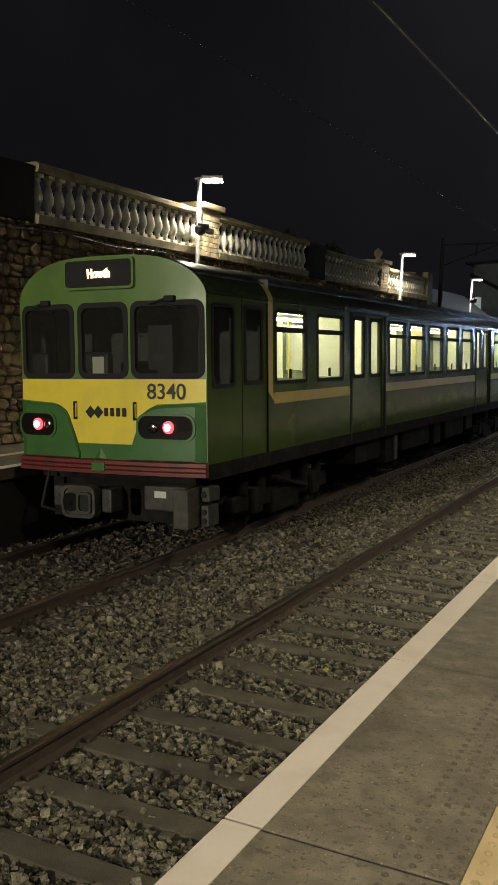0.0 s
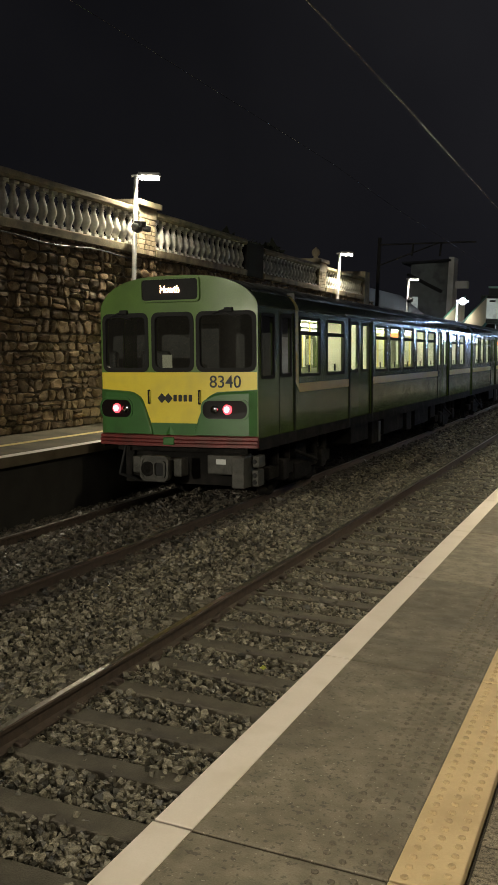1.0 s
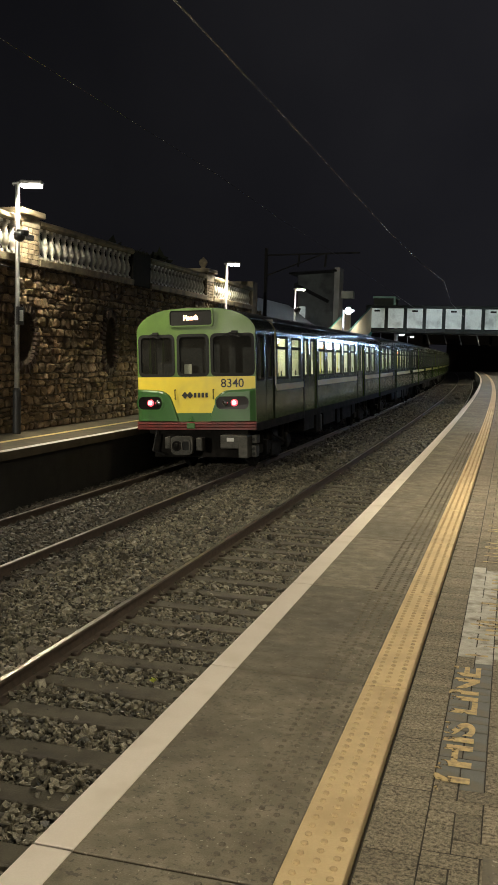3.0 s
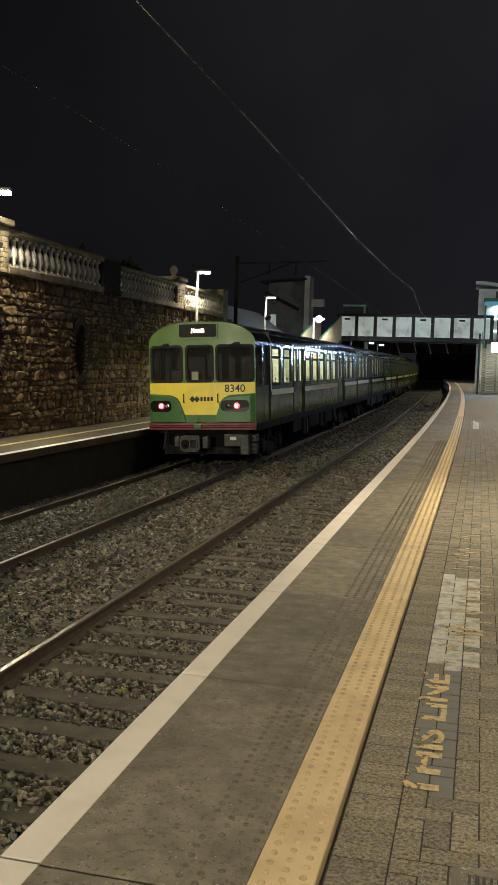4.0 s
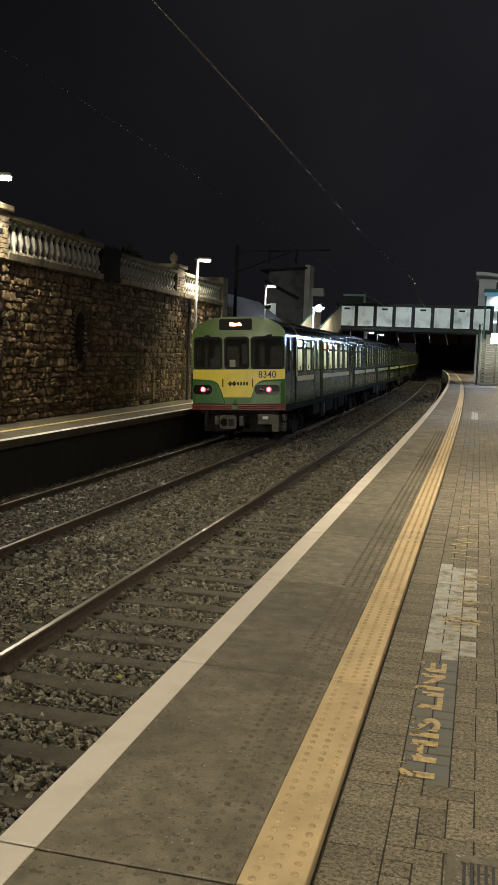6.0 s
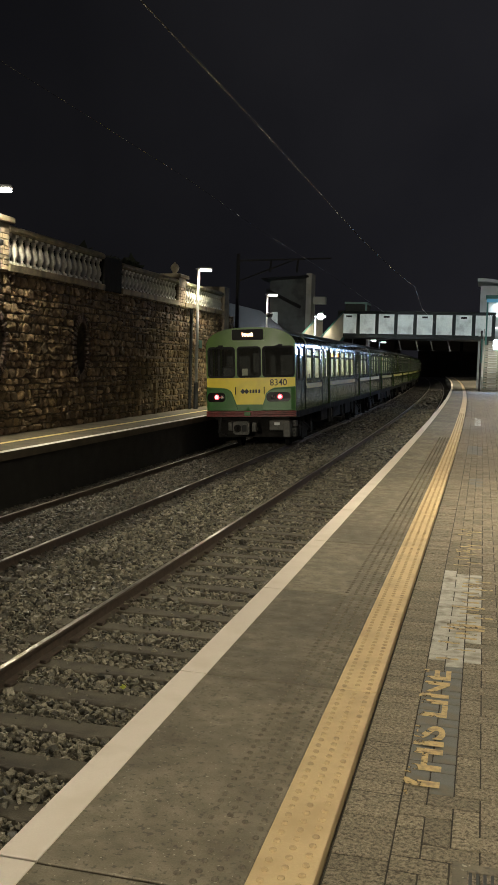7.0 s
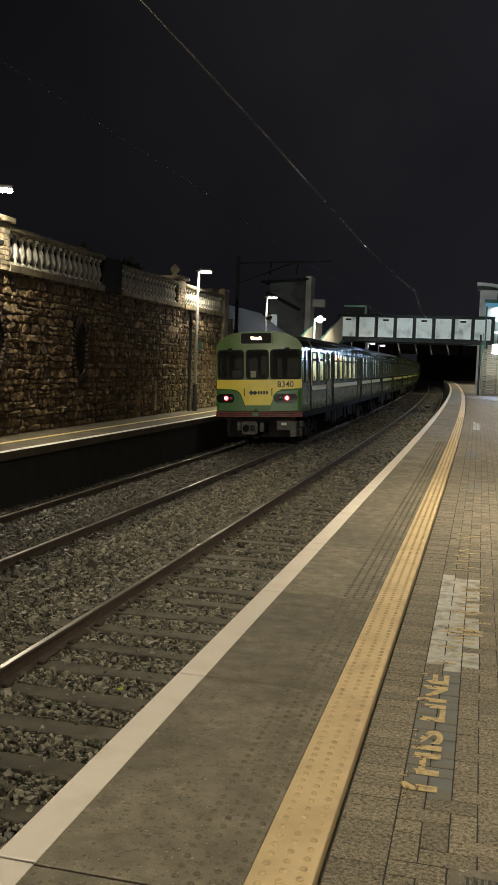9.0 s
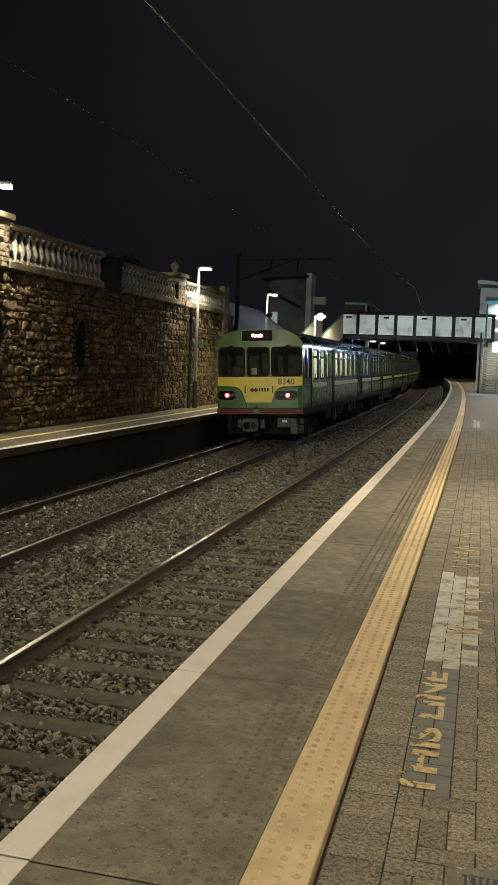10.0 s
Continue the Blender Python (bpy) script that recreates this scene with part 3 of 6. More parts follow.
def paving():
    """Herringbone paving blocks behind a soldier course: the nearest are pieces, the rest one mesh."""
    top = thing("pavement", 0, 0, 0, "brown concrete paving blocks laid in herringbone bond", "pavement", "", "structure")
    shapes = {}
    for k, m_ in enumerate((M_PAVER, M_GPATCH, M_WTEXT)):
        for flat in (0, 1, 2):
            bm = bmesh.new()
            w, l = HALVES[flat]
            box(bm, -w, w, -l, l, -0.05, 0, 0.004)
            shapes[k, flat] = mesh_of("paving_block", bm, m_)
    rng = random.Random(5)
    rest = {0: ([], []), 1: ([], []), 2: ([], [])}
    left = TACT1 + 0.022 + 2 * UNIT
    blocks = []
    y = -7.976
    while y < 60:
        blocks.append((left - UNIT, y, 1))
        y += UNIT
    for i in range(0, 42):
        for j in range(-88, 580):
            k = (i - j) % 4
            if k == 0:
                blocks.append((left + (i + 1) * UNIT, 1.0 + (j + 0.5) * UNIT, 1))
            elif k == 1 and i == 0:
                blocks.append((left + 0.5 * UNIT, 1.0 + (j + 0.5) * UNIT, 2))
            elif k == 3:
                blocks.append((left + (i + 0.5) * UNIT, 1.0 + (j + 1) * UNIT, 0))
    bm = bmesh.new()
    sweep(bm, [(TACT1 + 0.012, -0.03), (4.2, -0.03), (4.2, -0.0045), (TACT1 + 0.03, -0.0045), (TACT1 + 0.012, -0.02)], -8.0, 60, 2)
    part("joint_sand", bm, M_SAND, top, "dusty joint sand")
    n = 0
    split = []
    for x, y, flat in blocks:
        if flat == 1 and -0.07 < x < 0.05 and painted(x - 0.05, y):
            split += [(x - UNIT / 2, y, 2), (x + UNIT / 2, y, 2)]
        else:
            split.append((x, y, flat))
    for x, y, flat in split:
        if y > 30 and x > 2:
            continue
        dz = rng.uniform(-0.0025, 0.0015)
        k = painted(x, y)
        if 2.6 < y < 8.0 and x < 0.6 and n < 300:
            piece("paving_block", shapes[k, flat], top, pose(x + bend(y), y, dz, rng.uniform(-0.5, 0.5), rng.uniform(-0.6, 0.6), rng.uniform(-0.5, 0.5)))
            n += 1
            continue
        vf, ff = rest[k]
        q = len(vf)
        a, b = HALVES[flat]
        X = x + bend(y)
        vf += [(X - a, y - b, -0.03), (X + a, y - b, -0.03), (X + a, y + b, -0.03), (X - a, y + b, -0.03),
               (X - a + .0015, y - b + .0015, dz), (X + a - .0015, y - b + .0015, dz), (X + a - .0015, y + b - .0015, dz), (X - a + .0015, y + b - .0015, dz)]
        ff += [(q + 4, q + 5, q + 6, q + 7)] + [(q + m_, q + (m_ + 1) % 4, q + 4 + (m_ + 1) % 4, q + 4 + m_) for m_ in range(4)]
    for k, m_ in enumerate((M_PAVERS, M_GPATCH, M_WTEXT)):
        me2 = bpy.data.meshes.new("paving_rest")
        me2.from_pydata(rest[k][0], [], rest[k][1])
        me2.materials.append(m_)
        o = new("paving_rest", me2)
        o.parent = top
        o["kind"] = "stuff"
    bm = bmesh.new()
    sweep(bm, [(2.1, -0.05), (7.0, -0.05), (7.0, -0.004), (2.1, -0.004)], 30, 150, 4)
    sweep(bm, [(TACT1 + 0.02, -0.05), (2.1, -0.05), (2.1, -0.004), (TACT1 + 0.02, -0.004)], 60, 150, 4)
    sweep(bm, [(4.1, -0.05), (7.0, -0.05), (7.0, -0.003), (4.1, -0.003)], -14, 30, 4)
    part("paving_far", bm, M_PAVERS, top, "brown paving in the distance")


def markings():
    """Worn lettering beside the tactile strip, and a drain grate."""
    t = thing("platform_lettering", 0, 0, 0, "worn yellow painted words on the paving", "floor marking", "", "structure")
    text_mesh("words", "THIS LINE", 0.205, pose(-0.158, 4.40, 0.0045, 0, 0, 90), M_YLETTER, t, 0.0008, stretch=1.77, bold=0.005)
    rng = random.Random(9)
    y = 5.40
    while y < 9.9:
        w = rng.uniform(0.018, 0.045)
        if rng.random() < 0.85:
            bm = bmesh.new()
            x = -0.19 if y < 6.3 else (-0.08 if y < 7.8 else -0.17)
            x0 = x + rng.choice((0, 0, 0.10))
            n = 6
            pts = []
            for k in range(n + 1):
                pts.append((x0 + 0.13 * k / n, y + rng.uniform(0, 0.008)))
            for k in range(n, -1, -1):
                pts.append((x0 + 0.13 * k / n, y + w + rng.uniform(-0.008, 0.004)))
            a = [bm.verts.new((px_, py_, 0.0048)) for px_, py_ in pts]
            b = [bm.verts.new((px_, py_, 0.003)) for px_, py_ in pts]
            bm.faces.new(a)
            for k in range(len(a)):
                j = (k + 1) % len(a)
                bm.faces.new((a[k], a[j], b[j], b[k]))
            part("worn_stroke", bm, M_YTEXT, t, "worn unreadable paint stroke")
        y += rng.uniform(0.07, 0.13)
    for y, w in ((6.05, 0.045), (6.13, 0.05), (6.62, 0.04)):
        bm = bmesh.new()
        box(bm, -0.16 + rng.uniform(0, 0.04), 0.09, y, y + w, 0.003, 0.0049)
        part("worn_stroke", bm, M_YTEXT, t, "worn unreadable paint stroke")
    g = thing("drain_grate", 0.03, 2.99, 0.0, "dark steel drain grate in a concrete surround", "drain")
    bm = bmesh.new()
    ring(bm, [(-0.05, -0.15), (0.27, -0.15), (0.27, 0.17), (-0.05, 0.17)], [(0.0, -0.1), (0.22, -0.1), (0.22, 0.12), (0.0, 0.12)], -0.006, 0.03)
    bmesh.ops.transform(bm, matrix=pose(0, 0, 0, -90), verts=bm.verts)
    bmesh.ops.scale(bm, vec=(1, -1, 1), verts=bm.verts)
    bmesh.ops.recalc_face_normals(bm, faces=bm.faces)
    part("surround", bm, M_CONC, g, "pale concrete surround")
    for k in range(9):
        bm = bmesh.new()
        box(bm, 0.005 + k * 0.024, 0.016 + k * 0.024, -0.1, 0.12, -0.02, 0.003)
        part("bar", bm, M_DARKMETAL, g)
    # yellow leaf on the ballast
    bm = bmesh.new()
    for a_ in range(3):
        r = bmesh.ops.create_grid(bm, x_segments=2, y_segments=2, size=0.02)
        bmesh.ops.transform(bm, matrix=pose(0.012 * a_, 0.008 * a_, 0.012 * a_, 20 * a_, 25, 50 * a_), verts=r["verts"])
    single("fallen_leaf", bm, mat("yellow_leaf", (0.62, 0.66, 0.10), rough=0.6, bump=0), "small yellow-green fallen leaf on the ballast", "leaf", m=pose(-2.84, 7.13, -1.075))


# ---- far platform and wall ----
FAR_Z, FAR_EDGE, WALL_X = -0.05, -8.28, -10.05


def far_platform():
    base = thing("far_platform", 0, 0, 0, "opposite concrete platform with white and yellow edge lines", "platform", "", "structure")
    bm = bmesh.new()
    sweep(bm, [(FAR_EDGE, -0.2), (FAR_EDGE, FAR_Z), (-12.5, FAR_Z), (-12.5, -0.2)], -40, 150, 3)
    part("platform_top", bm, M_FARTOP, base)
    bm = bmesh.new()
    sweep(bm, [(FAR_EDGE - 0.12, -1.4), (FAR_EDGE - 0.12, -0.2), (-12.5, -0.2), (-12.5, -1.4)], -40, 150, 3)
    part("platform_face", bm, M_CONCF, base, "very dark platform face")
    for x, w, mt, nm in ((FAR_EDGE - 0.005, 0.16, M_LINE, "edge_line"), (-9.13, 0.13, M_LINEY, "yellow_line")):
        bm = bmesh.new()
        sweep(bm, [(x, FAR_Z), (x, FAR_Z + 0.004), (x - w, FAR_Z + 0.004), (x - w, FAR_Z)], -20, 150, 3)
        part(nm, bm, mt, base, "painted " + nm.replace("_", " "))


OVALS = [(17.70, 1.93, 0.40, 0.56), (22.06, 1.92, 0.36, 0.66)]
WALL_TOP = 3.52


def in_oval(y, z, grow=0.0):
    return any(((y - cy) / (a + grow)) ** 2 + ((z - cz) / (b + grow)) ** 2 < 1 for cy, cz, a, b in OVALS)


def stone_faces(rng, quad):
    """One rubble stone from its four corners (along, up): chipped corners, flat tilted face. Vertices (out, along, up), centred."""
    cy = sum(p[0] for p in quad) / 4
    cz = sum(p[1] for p in quad) / 4
    q = [(y - cy, z - cz) for y, z in quad]
    pts = []
    for k in range(4):
        p, a, b = Vector(q[k]), Vector(q[k - 1]), Vector(q[(k + 1) % 4])
        ca = rng.uniform(0.14, 0.42)
        cb = rng.uniform(0.14, 0.42)
        if rng.random() < 0.3:
            pts.append(p * rng.uniform(0.86, 0.97))
        else:
            pts.append(p + (a - p) * ca)
            pts.append(p + (b - p) * cb)
    n = len(pts)
    joint = rng.uniform(0.004, 0.012)
    pts = [(p.x - math.copysign(min(joint, abs(p.x) * 0.3), p.x), p.y - math.copysign(min(joint, abs(p.y) * 0.3), p.y)) for p in pts]
    w = max(abs(p[0]) for p in pts) + 0.01
    h = max(abs(p[1]) for p in pts) + 0.01
    d = rng.uniform(0.012, 0.05)
    tl, tu = rng.uniform(-0.02, 0.02), rng.uniform(-0.02, 0.02)
    vs = [(-0.06, y, z) for y, z in pts]
    vs += [(d * 0.6 + tl * y / w + tu * z / h, y * 0.96, z * 0.96) for y, z in pts]
    vs += [(d + tl * y / w + tu * z / h + rng.uniform(-0.012, 0.012), y * 0.74, z * 0.74) for y, z in pts]
    vs.append((d + rng.uniform(-0.008, 0.016), rng.uniform(-0.2, 0.2) * w, rng.uniform(-0.2, 0.2) * h))
    fs = []
    for o in (0, n):
        fs += [(o + k, o + (k + 1) % n, o + n + (k + 1) % n, o + n + k) for k in range(n)]
    fs += [(2 * n + k, 2 * n + (k + 1) % n, 3 * n) for k in range(n)]
    return vs, fs, cy, cz


def stone_wall():
    top = thing("wall_west", 0, 0, 0, "tall rubble stone retaining wall with oval brick-edged recesses", "wall", "", "structure")
    ends = [-20] + [e for cy, _, _, _ in OVALS for e in (cy - 0.8, cy + 0.8)] + [37.5]
    for ya, yb in zip(ends[::2], ends[1::2]):
        bm = bmesh.new()
        sweep(bm, [(WALL_X - 0.03, -0.3), (WALL_X - 0.03, WALL_TOP), (WALL_X - 0.75, WALL_TOP), (WALL_X - 0.75, -0.3)], ya, yb, 2)
        part("mortar_core", bm, M_MORTAR, top, "dark recessed mortar")
    for cy, cz, a, b in OVALS:
        lo, hi = -0.3 - cz, WALL_TOP - cz
        turns = sorted([2 * math.pi * k / 40 for k in range(40)] + [math.atan2(v, u) % (2 * math.pi) for u in (-0.8, 0.8) for v in (lo, hi)])
        outer, inner = [], []
        for t in turns:
            c, d = math.cos(t), math.sin(t)
            k = min(0.8 / abs(c) if abs(c) > 1e-6 else 1e9, (hi / d if d > 0 else lo / d) if abs(d) > 1e-6 else 1e9)
            outer.append((cy + c * k, cz + d * k))
            inner.append((cy + a * c, cz + b * d))
        bm = bmesh.new()
        ring(bm, outer, inner, 0, 0.7)
        bmesh.ops.transform(bm, matrix=Matrix(((0, -1, 0, WALL_X - 0.03 + bend(cy)), (1, 0, 0, 0), (0, 0, 1, 0), (0, 0, 0, 1))), verts=bm.verts)
        part("mortar_core", bm, M_MORTAR, top, "dark recessed mortar")
    rng = random.Random(3)
    vf, ff = [], []
    singles = 0
    levels = [FAR_Z]
    while levels[-1] < WALL_TOP - 0.26:
        levels.append(levels[-1] + rng.uniform(0.13, 0.26))
    levels.append(WALL_TOP)
    waves = [[(rng.uniform(0.004, 0.016), rng.uniform(1.0, 9.0), rng.uniform(0, 6.3)) for _ in range(3)] for _ in levels]
    waves[0], waves[-1] = [], []

    def level(k, y):
        return levels[k] + sum(a * math.sin(f * y + p) for a, f, p in waves[k])
    for k in range(len(levels) - 1):
        y = -6.0 + rng.uniform(0, 0.3)
        slant = 0.0
        while y < 37.2:
            tall = levels[k + 1] - levels[k]
            w = rng.uniform(0.11, 0.42) * (0.65 + tall * 1.5)
            nxt = rng.uniform(-0.028, 0.028)
            ya, yb = y, y + w
            lo = [(ya - slant, level(k, ya)), (yb - nxt, level(k, yb))]
            hi = [(yb + nxt, level(k + 1, yb)), (ya + slant, level(k + 1, ya))]
            quads = [lo + hi]
            if tall > 0.17 and rng.random() < 0.35:
                u, v = rng.uniform(0.35, 0.65), rng.uniform(0.35, 0.65)
                ml = (lo[0][0] * (1 - u) + hi[1][0] * u, lo[0][1] * (1 - u) + hi[1][1] * u)
                mr = (lo[1][0] * (1 - v) + hi[0][0] * v, lo[1][1] * (1 - v) + hi[0][1] * v)
                quads = [[lo[0], lo[1], mr, ml], [ml, mr, hi[0], hi[1]]]
            for quad in quads:
                vs, fs, yc, zc = stone_faces(rng, quad)
                if in_oval(yc, zc, 0.2):
                    continue
                if 17.9 < yc < 22.5 and 1.0 < zc < 3.6 and singles < 290:
                    me = bpy.data.meshes.new("stone")
                    me.from_pydata(vs, [], fs)
                    me.materials.append(M_WALLSTONE)
                    piece("stone", me, top, pose(WALL_X + bend(yc), yc, zc))
                    singles += 1
                else:
                    q = len(vf)
                    vf += [(WALL_X + bend(yc) + a, yc + b, zc + c) for a, b, c in vs]
                    ff += [tuple(q + m_ for m_ in f) for f in fs]
            y += w
            slant = nxt
    me = bpy.data.meshes.new("stonework")
    me.from_pydata(vf, [], ff)
    me.materials.append(M_WALLSTONES)
    o = new("stonework", me)
    o.parent = top
    o["kind"] = "stuff"
    # a stone ledge over a blocked-up doorway
    bm = bmesh.new()
    box(bm, WALL_X - 0.1 + bend(27), WALL_X + 0.17 + bend(27), 26.2, 27.85, 1.69, 1.78, 0.012)
    part("ledge", bm, M_WALLSTONE, top, "weathered stone ledge")
    for ya in (26.22, 27.62):
        for k in range(6):
            bm = bmesh.new()
            w = 0.24 if k % 2 else 0.17
            box(bm, WALL_X - 0.05 + bend(27), WALL_X + 0.085 + bend(27), ya, ya + w, FAR_Z + 0.004 + k * 0.165, FAR_Z + k * 0.165 + 0.155, 0.01)
            part("jamb_stone", bm, M_WALLSTONE, top, "dressed jamb stone")
    # oval recesses: a ring of bricks round a near-black disc, the hollow's shade as colour
    bm = bmesh.new()
    box(bm, -0.08, 0.045, -0.035, 0.035, -0.09, 0.09, 0.006)
    brick = mesh_of("brick", bm, M_BRICK)
    for cy, cz, a, b in OVALS:
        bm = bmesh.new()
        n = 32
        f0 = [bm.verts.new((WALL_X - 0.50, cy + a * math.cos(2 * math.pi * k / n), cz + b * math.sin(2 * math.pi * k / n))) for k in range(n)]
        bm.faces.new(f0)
        part("oval_recess", bm, M_SHADEFILL, top, "near-black back of the oval recess")
        n = 38
        for k in range(n):
            t = 2 * math.pi * k / n
            dy, dz = (a + 0.09) * math.cos(t), (b + 0.09) * math.sin(t)
            ang = math.degrees(math.atan2(math.sin(t) * a, math.cos(t) * b))
            piece("brick", brick, top, pose(WALL_X - 0.008 + rng.uniform(-0.01, 0.01), cy + dy, cz + dz, ang - 90))


def baluster_mesh():
    bm = bmesh.new()
    box(bm, -0.085, 0.085, -0.085, 0.085, 0, 0.06, 0.006)
    box(bm, -0.08, 0.08, -0.08, 0.08, 0.60, 0.66, 0.006)
    lathe(bm, [(0.06, 0.06), (0.07, 0.085), (0.052, 0.11), (0.07, 0.16), (0.098, 0.23), (0.102, 0.28), (0.09, 0.34), (0.066, 0.42), (0.047, 0.48), (0.043, 0.52), (0.062, 0.545), (0.05, 0.565), (0.07, 0.60)], 14)
    return mesh_of("baluster", bm, M_BALUSTER)


BAL_ME = baluster_mesh()


def balustrade(y0, y1, z, h, count, tone):
    t = thing("balustrade", 0, 0, 0, tone, "balustrade", "balustrades on the wall")
    bm = bmesh.new()
    sweep(bm, [(WALL_X - 0.28, z - 0.16), (WALL_X + 0.10, z - 0.16), (WALL_X + 0.11, z - 0.02), (WALL_X + 0.07, z), (WALL_X - 0.28, z)], y0, y1, 1.0)
    part("plinth", bm, M_COPING, t, "weathered sandstone plinth")
    bm = bmesh.new()
    sweep(bm, [(WALL_X - 0.26, z + h), (WALL_X + 0.06, z + h), (WALL_X + 0.10, z + h + 0.05), (WALL_X + 0.10, z + h + 0.12), (WALL_X + 0.04, z + h + 0.16), (WALL_X - 0.24, z + h + 0.16)], y0, y1, 1.0)
    part("top_rail", bm, M_COPING, t, "weathered stone top rail")
    s = h / 0.66
    for k in range(count):
        y = y0 + (k + 0.5) * (y1 - y0) / count
        piece("baluster", BAL_ME, t, pose(WALL_X - 0.06 + bend(y), y, z) @ Matrix.Diagonal((1, 1, s, 1)))


def pier(y0, y1, z0, z1, cap, urn=False):
    t = thing("balustrade_pier", 0, 0, 0, "stone balustrade pier with a flat cap", "pier", "balustrade piers")
    x = WALL_X + bend(y0)
    bm = bmesh.new()
    box(bm, x - 0.5, x + 0.06, y0 + 0.02, y1 - 0.02, z0, z1)
    part("core", bm, M_MORTAR, t)
    rng = random.Random(int(y0))
    z = z0
    while z < z1 - 0.32:
        h = rng.uniform(0.08, 0.14)
        y = y0
        while y < y1 - 0.02:
            w = min(rng.uniform(0.12, 0.28), y1 - y)
            if y1 - y - w < 0.07:
                w = y1 - y
            bm = bmesh.new()
            box(bm, x, x + 0.075 + rng.uniform(0, 0.012), y + 0.007, y + w - 0.007, z + 0.006, z + h - 0.006, 0.008)
            part("block", bm, M_PIERBRICK, t)
            y += w
        z += h
    bm = bmesh.new()
    box(bm, x - 0.5, x + 0.085, y0 - 0.01, y1 + 0.01, z, z1, 0.012)
    part("die", bm, M_COPING, t, "smooth pale stone die")
    bm = bmesh.new()
    box(bm, x - 0.6, x + 0.17, y0 - cap, y1 + cap, z1, z1 + 0.13, 0.02)
    part("cap", bm, M_COPING, t, "flat stone cap")
    if urn:
        bm = bmesh.new()
        lathe(bm, [(0.10, 0), (0.10, 0.05), (0.06, 0.08), (0.13, 0.16), (0.15, 0.25), (0.11, 0.33), (0.04, 0.38), (0.02, 0.42)], 14, pose(x - 0.2, (y0 + y1) / 2, z1 + 0.13))
        part("finial", bm, M_COPING, t, "weathered stone ball finial")


WARM = (1.0, 0.905, 0.66)


def fill_mast():
    """An added, unseen mast on the opposite platform behind the viewer; its spot brightens the cab front."""
    t = thing("floodlight_mast", -8.95, -32.0, FAR_Z, "added unseen steel mast whose lamp brightens the cab front", "mast")
    bm = bmesh.new()
    rod(bm, (0, 0, 0), (0, 0, 7.6), 0.12, 0.08, 12)
    part("pole", bm, M_POST, t)
    bm = bmesh.new()
    box(bm, -0.35, 0.35, -0.12, 0.10, 7.3, 7.8, 0.04)
    part("housing", bm, M_DARKMETAL, t)
    bm = bmesh.new()
    box(bm, -0.3, 0.3, 0.105, 0.12, 7.34, 7.76)
    part("lens", bm, M_LAMPGLOW, t, "glowing lens")
    data = bpy.data.lights.new("front_fill_light", "SPOT")
    data.energy, data.color, data.spot_size, data.spot_blend, data.shadow_soft_size = 30000, (1.0, 0.93, 0.74), radians(34), 0.5, 0.2
    new("front_fill_light", data).matrix_world = look((-8.95, -31.8, 7.4), (-6.9, 14.0, 0.6))

COOL = (0.80, 0.92, 1.0)


